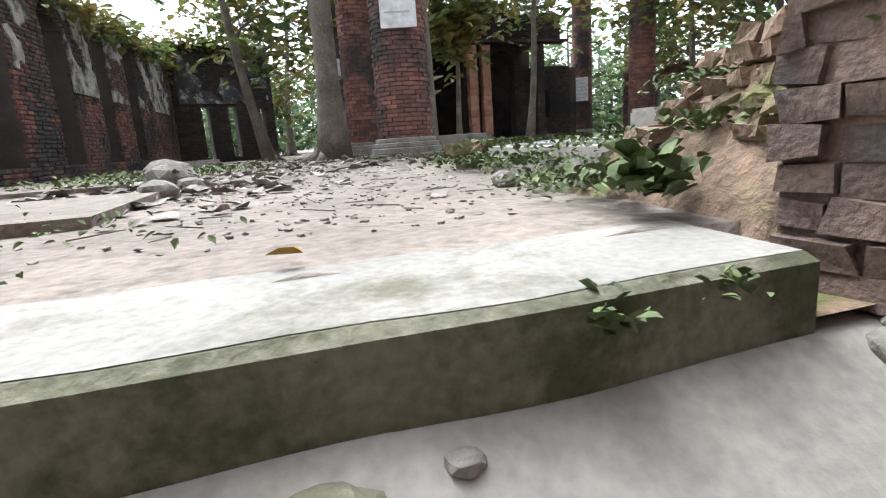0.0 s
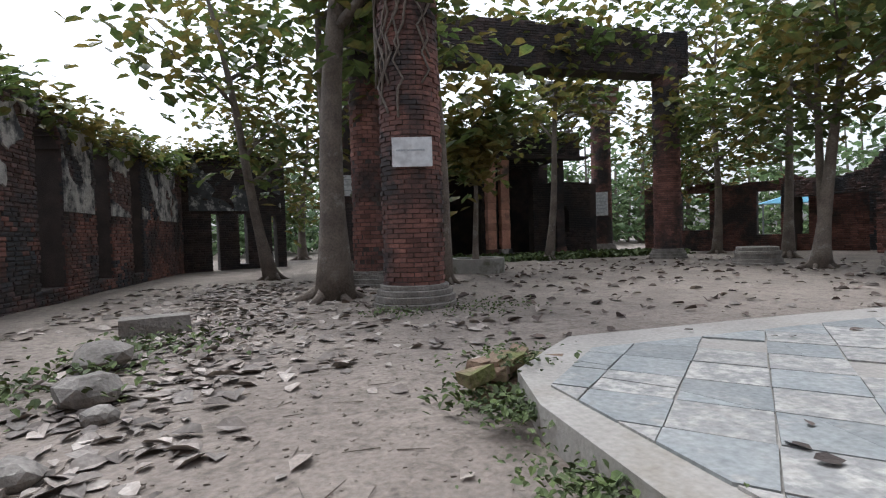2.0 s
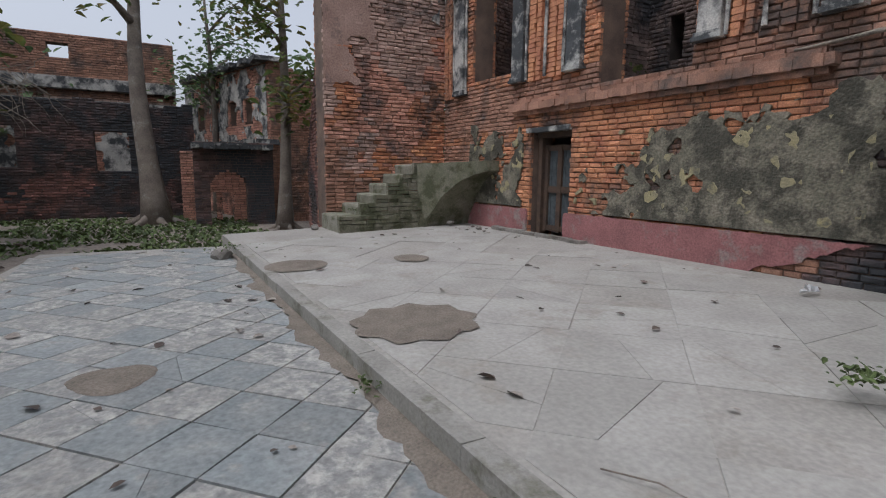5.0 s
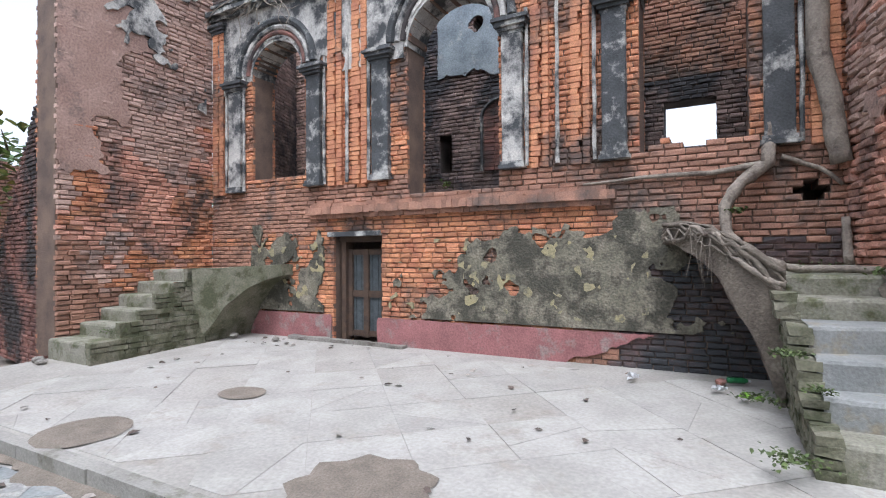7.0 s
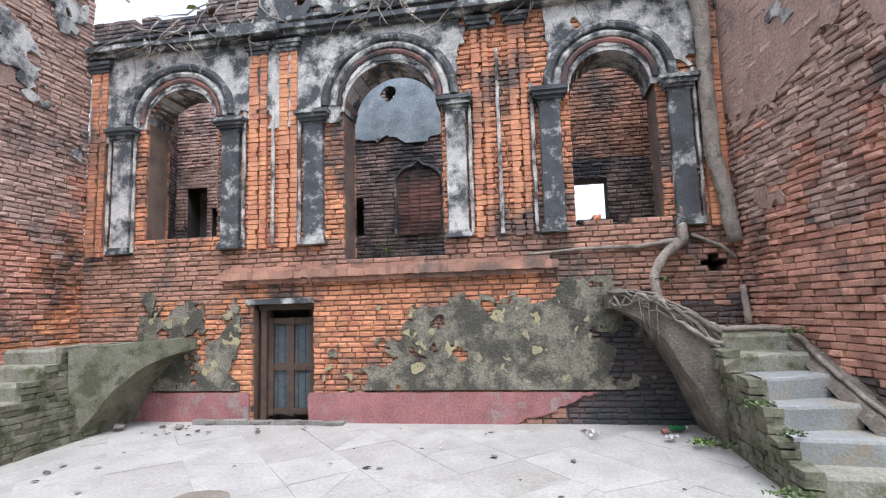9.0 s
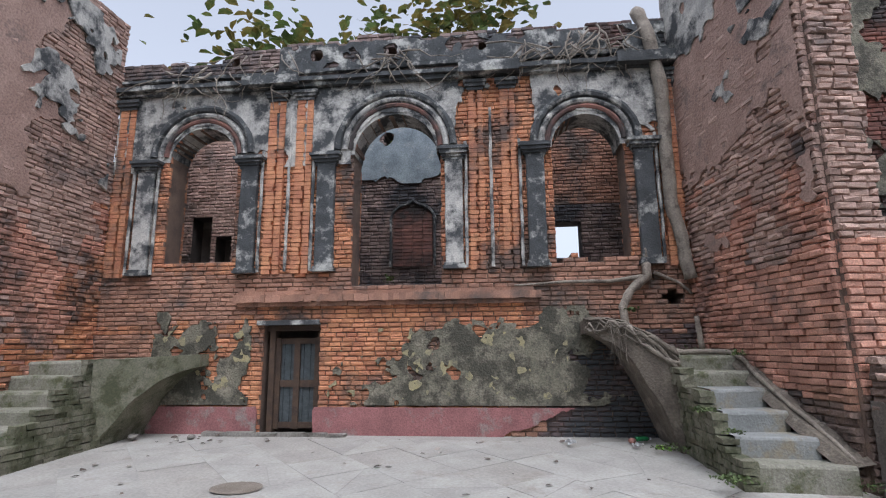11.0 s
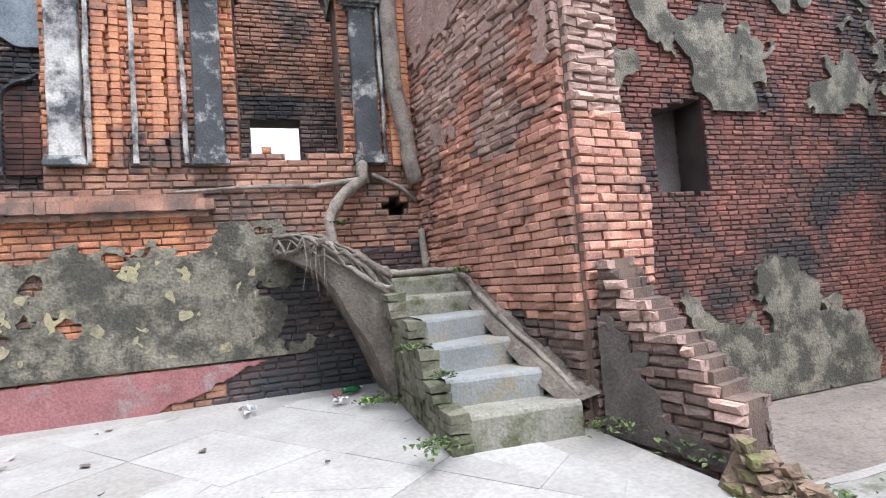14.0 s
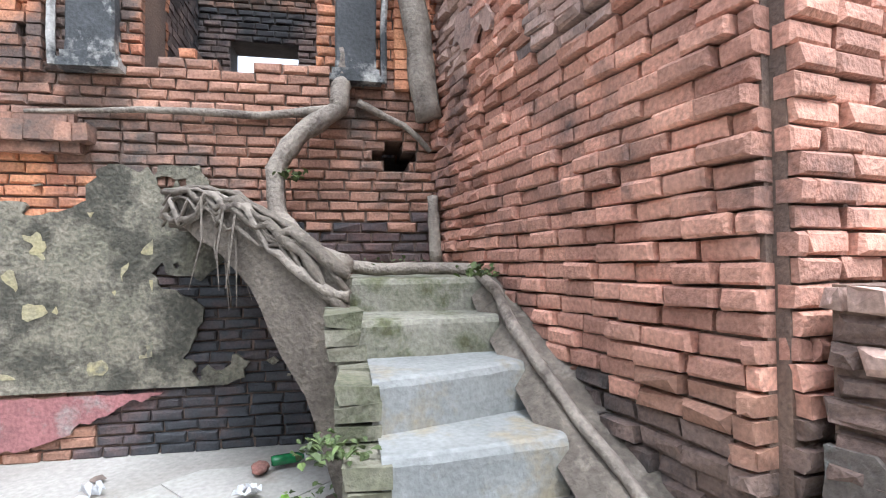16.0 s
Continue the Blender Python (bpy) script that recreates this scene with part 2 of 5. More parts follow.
# ---- building helpers ----
class Acc:
    """Collects faces for one mesh."""

    def __init__(self):
        self.v, self.f = [], []

    def add(self, verts, faces):
        o = len(self.v)
        self.v += [tuple(p) for p in verts]
        self.f += [tuple(i + o for i in f) for f in faces]

    def box(self, lo, hi, m=None, jit=0.0, skip=()):
        x0, y0, z0 = lo
        x1, y1, z1 = hi
        vs = [Vector((x, y, z)) for z in (z0, z1) for y in (y0, y1) for x in (x0, x1)]
        if jit:
            vs = [p + Vector((rng.uniform(-jit, jit), rng.uniform(-jit, jit), rng.uniform(-jit, jit))) for p in vs]
        if m:
            vs = [m @ p for p in vs]
        fs = {"bottom": (0, 2, 3, 1), "top": (4, 5, 7, 6), "front": (0, 1, 5, 4), "back": (2, 6, 7, 3), "left": (0, 4, 6, 2), "right": (1, 3, 7, 5)}
        self.add(vs, [f for k, f in fs.items() if k not in skip])

    def worn(self, lo, hi, back, m, jit, c=0.010):
        """A brick whose front edges are worn round; lo and hi are its front corners, back the depth to which it goes in."""
        x0, y0, z0 = lo
        x1, _, z1 = hi
        q = rng.uniform
        rim = [(x0, y0 + c, z0), (x1, y0 + c, z0), (x1, y0 + c, z1), (x0, y0 + c, z1)]
        inn = [(x0 + c * 1.3, y0, z0 + c), (x1 - c * 1.3, y0, z0 + c), (x1 - c * 1.3, y0, z1 - c), (x0 + c * 1.3, y0, z1 - c)]
        bk = [(x0, back, z0), (x1, back, z0), (x1, back, z1), (x0, back, z1)]
        vs = [m @ Vector((a + q(-jit, jit), b + q(-jit, jit), d + q(-jit, jit) * .7)) for a, b, d in rim + inn] + [m @ Vector(p) for p in bk]
        f = [(4, 5, 6, 7)]
        for k in range(4):
            n_ = (k + 1) % 4
            f += [(k, n_, 4 + n_, 4 + k), (8 + k, 8 + n_, n_, k)]
        self.add(vs, f)

    def tube(self, pts, radii, n=8, cap=True):
        pts = [Vector(p) for p in pts]
        rings = []
        for i, p in enumerate(pts):
            d = (pts[min(i + 1, len(pts) - 1)] - pts[max(i - 1, 0)]).normalized()
            a = d.orthogonal().normalized() if i == 0 else (rings[-1][1] - d * rings[-1][1].dot(d)).normalized()
            rings.append((p, a, d))
        vs = []
        for (p, a, d), r in zip(rings, radii):
            b = d.cross(a)
            vs += [p + (a * math.cos(2 * math.pi * k / n) + b * math.sin(2 * math.pi * k / n)) * r for k in range(n)]
        fs = [(i * n + k, i * n + (k + 1) % n, (i + 1) * n + (k + 1) % n, (i + 1) * n + k) for i in range(len(pts) - 1) for k in range(n)]
        if cap:
            fs += [tuple(range(n - 1, -1, -1)), tuple(range((len(pts) - 1) * n, len(pts) * n))]
        self.add(vs, fs)

    def lathe(self, cx, cy, prof, n=20, wob=0.0):
        vs, fs = [], []
        for z, r in prof:
            for k in range(n):
                rr = r * (1 + rng.uniform(-wob, wob))
                vs.append((cx + rr * math.cos(2 * math.pi * k / n), cy + rr * math.sin(2 * math.pi * k / n), z))
        for i in range(len(prof) - 1):
            fs += [(i * n + k, i * n + (k + 1) % n, (i + 1) * n + (k + 1) % n, (i + 1) * n + k) for k in range(n)]
        fs.append(tuple(range((len(prof) - 1) * n, len(prof) * n)))
        fs.append(tuple(range(n - 1, -1, -1)))
        self.add(vs, fs)

    def leaf(self, p, size, up, tilt=0.6, fold=0.25):
        """A broad leaf of six triangles, folded along its midrib."""
        a = rng.uniform(0, 2 * math.pi)
        d = Vector((math.cos(a), math.sin(a), rng.uniform(-tilt, tilt) - 0.25 * up)).normalized()
        s = d.cross(Vector((rng.uniform(-.4, .4), rng.uniform(-.4, .4), 1))).normalized()
        n = s.cross(d)
        p = Vector(p)
        w = size * rng.uniform(0.28, 0.4)
        f = n * size * fold * rng.uniform(0.3, 1)
        self.add([p, p + d * size * 0.45 + s * w + f, p + d * size * 0.8 + s * w * 0.7 + f, p + d * size, p + d * size * 0.8 - s * w * 0.7 + f, p + d * size * 0.45 - s * w + f, p + d * size * 0.5],
                 [(0, 6, 1), (1, 6, 2), (2, 6, 3), (3, 6, 4), (4, 6, 5), (5, 6, 0)])

    def mesh(self, name):
        me = bpy.data.meshes.new(name)
        me.from_pydata(self.v, [], self.f)
        me.update()
        return me


def put(name, acc, mat, parent=None, label="", category="", group="", kind="", smooth=False):
    me = acc.mesh(name)
    me.materials.append(M[mat])
    if smooth:
        me.polygons.foreach_set("use_smooth", [True] * len(me.polygons))
    ob = new(name, me)
    if parent:
        ob.parent = parent
    return tagged(ob, label, category, group, kind)


def thing(name, at, label, category, group="", kind=""):
    e = new(name)
    e.location = at
    bpy.context.view_layer.update()
    return tagged(e, label, category, group, kind)


def under(name, acc, mat, parent, label="", smooth=False):
    """A part given in world coordinates under a thing that stands elsewhere."""
    ob = put(name, acc, mat, parent, label, smooth=smooth)
    ob.matrix_parent_inverse = parent.matrix_world.inverted()
    return ob


COURSE = 0.078


def brick_wall(name, p0, p1, z0, ztop, thick, mat, solid=None, relief=0.012, both=True, mortar="mortar", length=0.205, label="", category="wall", kind="structure", single=None, rough=0.0, pick=None, jit=0.007):
    """A wall from p0 to p1 whose front looks to the right of that way: mortar courses with bricks laid on both faces."""
    a, b = Vector((*p0, 0)), Vector((*p1, 0))
    total = (b - a).length
    u = (b - a).normalized()
    nrm = Vector((u.y, -u.x, 0))
    m = Matrix(((u.x, -nrm.x, 0, a.x), (u.y, -nrm.y, 0, a.y), (0, 0, 1, 0), (0, 0, 0, 1)))
    core, faces = Acc(), {}
    singles = []
    ztop_f = ztop if callable(ztop) else (lambda s: ztop)
    zmax = max(ztop_f(total * i / 60) for i in range(61))
    rows = int((zmax - z0) / COURSE) + 1
    step = 0.05
    for r in range(rows):
        zc = z0 + r * COURSE
        zm = zc + COURSE / 2
        run, s = None, 0.0
        spans = []
        while s <= total + 1e-6:
            ok = zm < ztop_f(s) and (solid is None or solid(s, zm))
            if ok and run is None:
                run = s
            if (not ok or s + step > total) and run is not None:
                spans.append((run, min(s, total) if not ok else total))
                run = None
            s += step
        for s0, s1 in spans:
            if s1 - s0 < 0.06:
                continue
            core.box((s0, 0.026, zc), (s1, thick - 0.012, zc + COURSE), m)
            for side in ((0, 1) if both else (0,)):
                x = s0 - (rng.uniform(0, length) if r % 2 else 0)
                while x < s1 - 0.02:
                    w = length * rng.uniform(0.8, 1.15)
                    lo, hi = max(x, s0 - 0.01) + 0.006, min(x + w, s1 + 0.01) - 0.006
                    x += w
                    if hi - lo < 0.03 or (rough and rng.random() < rough):
                        continue
                    out = rng.uniform(-0.006, relief)
                    if single and side == 0 and single((lo + hi) / 2, zm):
                        singles.append((lo, hi, zc, out))
                        continue
                    key = (pick((lo + hi) / 2, zm) if pick and side == 0 else None) or mat
                    face = faces.setdefault(key, Acc())
                    if side == 0:
                        face.worn((lo, -out, zc + 0.006), (hi, 0, zc + COURSE - 0.007), 0.06, m, jit, rng.uniform(0.008, 0.008 + jit))
                    else:
                        face.box((lo, thick - 0.06, zc + 0.007), (hi, thick + out, zc + COURSE - 0.005), m, jit, ("front",))
    wall = put(name, core, mortar, None, label, category, kind=kind)
    for key, face in faces.items():
        tagged(put("brickwork", face, key, wall), kind="stuff")
    return wall, m, singles


def lay_singles(wall, m, singles, mat):
    """Bricks that can be told apart one by one: they share a few meshes."""
    kinds = []
    for i in range(6):
        c = Acc()
        q = rng.uniform
        rim = [(0, .14, 0), (1, .14, 0), (1, .14, 1), (0, .14, 1)]
        inn = [(.06, 0, .15), (.94, 0, .15), (.94, 0, .85), (.06, 0, .85)]
        bk = [(0, 1, 0), (1, 1, 0), (1, 1, 1), (0, 1, 1)]
        c.add([(a + q(-.03, .03), b + q(-.06, .06), d + q(-.07, .07)) for a, b, d in rim + inn] + bk, [(4, 5, 6, 7)] + [f for k in range(4) for f in ((k, (k + 1) % 4, 4 + (k + 1) % 4, 4 + k), (8 + k, 8 + (k + 1) % 4, (k + 1) % 4, k))])
        me = c.mesh("brick")
        me.materials.append(M[mat])
        kinds.append(me)
    for lo, hi, zc, out in singles:
        ob = new("brick", rng.choice(kinds))
        ob.parent = wall
        ob.matrix_basis = m @ Matrix.Translation((lo, -out, zc + 0.005)) @ Matrix.Diagonal((hi - lo, 0.06 + out, COURSE - 0.009, 1))


def patch(name, m, s0, s1, z0, z1, mat, keep, thick=0.022, cell=0.07, parent=None, label="", category="", kind="", seed=0.0, off=0.016):
    """A ragged layer of plaster on a wall face: cells kept where keep(s, z) is above nought, with a stepped broken rim."""
    ns, nz = int((s1 - s0) / cell), int((z1 - z0) / cell)
    acc = Acc()
    val = {}
    for i in range(ns + 1):
        for k in range(nz + 1):
            val[i, k] = keep(s0 + i * cell, z0 + k * cell) if 0 < i < ns and k < nz else (keep(s0 + i * cell, z0 + k * cell) if k == 0 or i in (0, ns) else min(0.5, keep(s0 + i * cell, z0 + k * cell)))

    def at(s, z, d):
        wav = noise.noise(Vector((s * 3 + seed, z * 3, 9.0))) * 0.008
        jx = noise.noise(Vector((s * 14 + seed, z * 14, 1))) * cell * .35
        jz = noise.noise(Vector((s * 14 + seed, z * 14, 5))) * cell * .35 if z > z0 + 1e-4 else 0
        return tuple(m @ Vector((s + jx, -off - (thick + wav if d else -0.015), z + jz)))

    for i in range(ns):
        for k in range(nz):
            cs = [(i, k), (i + 1, k), (i + 1, k + 1), (i, k + 1)]
            poly = []
            for q in range(4):
                c0, c1 = cs[q], cs[(q + 1) % 4]
                v0, v1 = val[c0], val[c1]
                if v0 > 0:
                    poly.append((s0 + c0[0] * cell, z0 + c0[1] * cell, False))
                if (v0 > 0) != (v1 > 0):
                    t = min(.97, max(.03, v0 / (v0 - v1)))
                    poly.append((s0 + (c0[0] + (c1[0] - c0[0]) * t) * cell, z0 + (c0[1] + (c1[1] - c0[1]) * t) * cell, True))
            if len(poly) < 3:
                continue
            o = len(acc.v)
            acc.v += [at(s, z, 1) for s, z, _ in poly]
            acc.f.append(tuple(range(o, o + len(poly))))
            for q in range(len(poly)):
                p_, q_ = poly[q], poly[(q + 1) % len(poly)]
                if p_[2] and q_[2]:
                    o2 = len(acc.v)
                    acc.v += [at(p_[0], p_[1], 0), at(q_[0], q_[1], 0)]
                    acc.f.append((o + q, o2, o2 + 1, o + (q + 1) % len(poly)))
    if not acc.f:
        return None
    return put(name, acc, mat, parent, label, category, kind=kind, smooth=False)


def blot(s, z, scale, seed):
    return noise.fractal(Vector((s * scale + seed, z * scale, seed * 1.7)), 0.6, 2.0, 5)

# ---- ground ----
def ground_z(x, y):
    z = -0.47 + 0.03 * noise.noise(Vector((x * 0.5, y * 0.5, 0))) + 0.012 * noise.noise(Vector((x * 3, y * 3, 4)))
    if y > -3.8 and x > 4.75:
        z -= 0.60
    elif y > -4.9 and x < 4.75:
        z -= 0.1
    elif -7.7 < y and -5.6 < x < 4.4:
        z -= 0.1
    return z


gx = sorted({-600.0, -150.0, -60.0, -40.0, 40.0, 60.0, 150.0, 600.0} | {round(-32 + i * 1.0, 3) for i in range(27)} | {round(-5 + i * 0.16, 3) for i in range(82)} | {round(9 + i * 1.0, 3) for i in range(20)})
gy = sorted({-600.0, -150.0, -60.0, 40.0, 60.0, 150.0, 600.0} | {round(-45 + i * 1.0, 3) for i in range(32)} | {round(-13 + i * 0.16, 3) for i in range(82)} | {round(1 + i * 1.5, 3) for i in range(16)} | {-3.82, -3.79})
g = Acc()
g.add([(x, y, ground_z(x, y)) for y in gy for x in gx], [(j * len(gx) + i, j * len(gx) + i + 1, (j + 1) * len(gx) + i + 1, (j + 1) * len(gx) + i) for j in range(len(gy) - 1) for i in range(len(gx) - 1)])
put("ground", g, "dirt", None, "trodden brown earth strewn with leaf litter", "ground", kind="structure", smooth=True)

# courtyard platform, gently falling away from the facade
KERB_Y = -4.75


def plat_z(y):
    return 0.15 * y / 4.75


a = Acc()
a.add([(-6.2, KERB_Y, plat_z(KERB_Y) - 0.012), (4.75, KERB_Y, plat_z(KERB_Y) - 0.012), (4.3, 0.1, -0.012), (-6.2, 0.1, -0.012),
       (-6.2, KERB_Y, -0.6), (4.75, KERB_Y, -0.6), (4.3, 0.1, -0.6), (-6.2, 0.1, -0.6)],
      [(0, 1, 2, 3), (4, 5, 1, 0), (5, 6, 2, 1), (7, 4, 0, 3), (6, 7, 3, 2)])
platform = put("floor_courtyard", a, "floor", None, "pale worn cement and stone courtyard floor, dusty", "floor", kind="structure")
# lower tiled terrace
a = Acc()
edge = [(-5.6, KERB_Y), (-5.8, -7.45), (-3.0, -7.75), (1.2, -7.86), (3.64, -7.83), (4.0, -7.5), (4.45, -7.05), (4.62, -6.4), (4.66, -5.4), (4.72, KERB_Y)]
top = [(x, y, -0.302) for x, y in edge]
bot = [(x, y, -0.62) for x, y in edge]
n = len(edge)
a.add(top + bot, [tuple(range(n))[::1], *[(i, (i + 1) % n, n + (i + 1) % n, n + i)[::-1] for i in range(n)]])
terrace = put("floor_terrace", a, "floor", None, "lower terrace of cement with worn marble tiles", "floor", kind="structure")
# kerb between the two levels
a = Acc()
x = -4.6
while x < 4.7:
    w = rng.uniform(0.9, 1.4)
    a.box((x + 0.004, KERB_Y - 0.035, -0.31), (min(x + w, 4.72) - 0.004, KERB_Y + 0.1, -0.146), None, 0.006)
    x += w
put("kerb", a, "concrete", None, "low weathered cement kerb between two floor levels", "kerb", kind="structure")

# step down to the sunken room
a = Acc()
xs = [5.28 + i * 0.12 for i in range(34)]
for i in range(len(xs) - 1):
    x0, x1 = xs[i], xs[i + 1]
    d0, d1 = (0.04 * noise.noise(Vector((x * 2.3, 0, 7))) for x in (x0, x1))
    w0, w1 = (0.41 + 0.05 * noise.noise(Vector((x * 2.9, 3, 7))) for x in (x0, x1))
    a.add([(x0, -3.5 + d0 * .3, -.66), (x1, -3.5 + d1 * .3, -.66), (x0, -3.5 + d0, -0.49 + d0 * .3), (x1, -3.5 + d1, -0.49 + d1 * .3), (x0, -3.53 + d0, -0.476), (x1, -3.53 + d1, -0.476), (x0, -3.5 - w0, -0.464), (x1, -3.5 - w1, -0.464), (x0, -3.6 - w0, -0.6), (x1, -3.6 - w1, -0.6)],
          [(1, 0, 2, 3), (3, 2, 4, 5), (5, 4, 6, 7), (7, 6, 8, 9)])
a.add([(5.28, -3.5, -1.1), (5.28, -3.5, -.49), (5.28, -3.53, -.476), (5.28, -3.88, -.464), (5.28, -4.0, -1.1)], [(0, 4, 3, 2, 1)])
step_wall = put("entry_step", a, "concrete_moss", None, "broad worn cement step with a mossy front", "step", kind="structure")
a = Acc()
for i in range(len(xs) - 1):
    x0, x1 = xs[i], xs[i + 1]
    d0, d1 = (0.04 * noise.noise(Vector((x * 2.3, 0, 7))) for x in (x0, x1))
    w0, w1 = (0.40 + 0.06 * noise.noise(Vector((x * 2.9, 3, 7))) for x in (x0, x1))
    a.add([(x0, -3.535 + d0, -0.474), (x1, -3.535 + d1, -0.474), (x0, -3.5 - w0, -0.461), (x1, -3.5 - w1, -0.461)], [(1, 0, 2, 3)])
put("tread", a, "concrete", step_wall, "pale trodden cement tread")

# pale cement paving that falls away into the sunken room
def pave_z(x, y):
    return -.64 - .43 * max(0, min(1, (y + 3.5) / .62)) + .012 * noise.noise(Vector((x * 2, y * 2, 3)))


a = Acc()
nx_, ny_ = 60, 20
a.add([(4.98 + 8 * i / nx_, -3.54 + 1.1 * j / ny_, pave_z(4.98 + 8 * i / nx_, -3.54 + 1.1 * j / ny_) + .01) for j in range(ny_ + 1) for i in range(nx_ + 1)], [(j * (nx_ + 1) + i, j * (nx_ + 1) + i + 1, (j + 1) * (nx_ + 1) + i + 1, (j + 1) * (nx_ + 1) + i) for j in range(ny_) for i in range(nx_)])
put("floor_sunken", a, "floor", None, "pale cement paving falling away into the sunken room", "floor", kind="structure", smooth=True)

# ---- facade with three arches ----
ARCHES = ((-5.04, -3.71, 2.87, 4.74), (-1.56, -0.04, 2.40, 4.72), (1.88, 3.07, 2.78, 4.70))
X0 = -6.15


def in_arch(x, z, grow=0.0):
    for l, r, sill, spring in ARCHES:
        c, rad = (l + r) / 2, (r - l) / 2 + grow
        s2 = sill + (0.12 * noise.noise(Vector((x * 3, 1, 2))) - 0.02 if l > 1 else 0.03 * noise.noise(Vector((x * 4, 1, 2))))
        if abs(x - c) < rad and z > s2 and (z < spring or (x - c) ** 2 + (z - spring) ** 2 < rad * rad):
            return True
    return False


def facade_solid(s, z):
    x = X0 + s
    if in_arch(x, z):
        return False
    if -3.1 < x < -2.1 and z < 1.76:
        return False
    if (x - 3.66) ** 2 / 0.03 + (z - 2.12) ** 2 / 0.008 < 1:
        return False
    for vx in (-5.3, -3.9, -2.3, -0.9, 0.75):
        if abs(x - vx) < 0.09 and abs(z - 6.7) < 0.1:
            return False
    return True


def facade_top(s):
    return 6.98 + 0.14 * noise.noise(Vector((s * 0.9, 5, 0))) + 0.05 * noise.noise(Vector((s * 4, 5, 0))) - (0.25 if s < 2.2 else 0)


def facade_pick(s, z):
    x, q = X0 + s, 0.35 * blot(s, z, 1.2, 17)
    if x > 1.55 + q and z < 1.6 + q:
        return "brick_black"
    if x > 1.5 + q and 1.6 + q < z < 2.75 or z < 0.5 and x > 1:
        return "brick_brown"
    if z > 6.15:
        return "brick_grey" if x < 1.5 else "brick_black"
    if x < -3.4 + q * 2 and 1.7 + q < z < 2.6 or x < -5.0 and z < 1.6:
        return "brick_brown"
    if 2.3 < z < 2.62 + q * .5:
        return "brick_brown"
    return None


facade, FM, _ = brick_wall("wall_facade", (X0, 0), (4.05, 0), -0.1, facade_top, 0.55, "brick", facade_solid, 0.014, True, label="ruined orange brick facade with three tall arches", pick=facade_pick)


def f2(name, s0, s1, z0, z1, mat, keep, **k):
    return patch(name, FM, s0 - X0, s1 - X0, z0, z1, mat, lambda s, z: keep(X0 + s, z), parent=facade, **k)


# pink painted dado, broken off at its end
def pink_keep(x, z):
    if -3.12 < x < -2.08:
        return -1
    return (2.1 - 1.1 * max(0, 0.40 - z) / 0.4 + 0.25 * blot(x, z, 3, 2)) - x


f2("pink_dado", -5.05, 2.25, -0.02, 0.44, "pink", pink_keep, cell=0.055, label="faded pink painted dado")


def plaster_keep(x, z):
    if -3.2 < x < -2.0 and z < 1.9:
        return -1
    lim = 0.0
    if x < -2:
        lim = 0.75 - 0.75 * (x + 5.1) / 2 if x > -5.05 else -1
        return lim + 0.9 * blot(x, z, 1.6, 4) - 0.5 * (z - 0.5)
    return 0.55 * (x + 1.3) - 0.9 * max(0, z - 1.1) - 0.4 * max(0, 0.3 - x) + 1.15 * blot(x, z, 2.4, 7) - (3 if x > 2.3 + 0.5 * blot(x, z, 2, 3) else 0) - 4 * max(0, z - 1.72 - .3 * blot(x, z, 2.2, 19)) + (0.55 if z < 0.8 else 0)


f2("lower_plaster", -5.05, 3.0, 0.45, 2.02, "plaster", plaster_keep, cell=0.05, thick=0.02, label="stained grey lime plaster")
f2("yellow_limewash", -5.0, 2.0, 0.55, 1.7, "plaster_yellow", lambda x, z: blot(x, z, 4.6, 21) - 0.47 - (0.0 if plaster_keep(x, z) > 0 else 0.25) - (9 if -3.2 < x < -2.0 else 0), cell=0.04, thick=0.026, label="patch of yellow limewash")
# plaster round the arches
f2("upper_plaster", -6.1, 4.0, 4.55, 6.1, "plaster_white", lambda x, z: (-1 if in_arch(x, z, 0.02) else 0.45 + 0.9 * blot(x, z, 1.4, 11) + 0.5 * (z - 5.2) - (0.9 if 0.3 < x < 1.6 else 0)), cell=0.06, label="flaking black and white plaster")
f2("parapet_plaster", -3.0, 4.0, 6.42, 6.95, "plaster_black", lambda x, z: (-1 if not facade_solid(x - X0, z) or z > facade_top(x - X0) - .05 else 0.3 + blot(x, z, 1.8, 14)), cell=0.07)


def run_box(acc, x0, x1, y0, z0, z1, seg=0.3):
    """A moulding along the facade in worn, slightly uneven lengths."""
    x = x0
    while x < x1 - 0.01:
        w = min(seg * rng.uniform(0.7, 1.3), x1 - x)
        acc.box((x, y0 + rng.uniform(-.008, .012), z0 + rng.uniform(-.006, .006)), (x + w + 0.002, 0.05, z1 + rng.uniform(-.008, .008)), None, 0.006)
        x += w


# string course over the door, cornice and its steps
a = Acc()
run_box(a, -3.55, 1.62, -0.15, 2.13, 2.25, 0.11)
run_box(a, -3.5, 1.55, -0.09, 2.06, 2.13, 0.11)
run_box(a, -3.5, 1.5, -0.06, 2.25, 2.32, 0.25)
put("string_course", a, "brick_brown", facade, "sooty crumbling string course")
a = Acc()
run_box(a, -6.1, 4.0, -0.20, 6.12, 6.20, 0.5)
run_box(a, -6.1, 4.0, -0.13, 6.04, 6.12, 0.5)
run_box(a, -6.1, 4.0, -0.08, 6.34, 6.40, 0.6)
for xc in (-3.05, 0.9, 3.6):
    a.box((xc - 0.55, -0.27, 6.06), (xc + 0.5, 0.02, 6.24), None, 0.01)
put("cornice", a, "plaster_black", facade, "blackened plaster cornice")


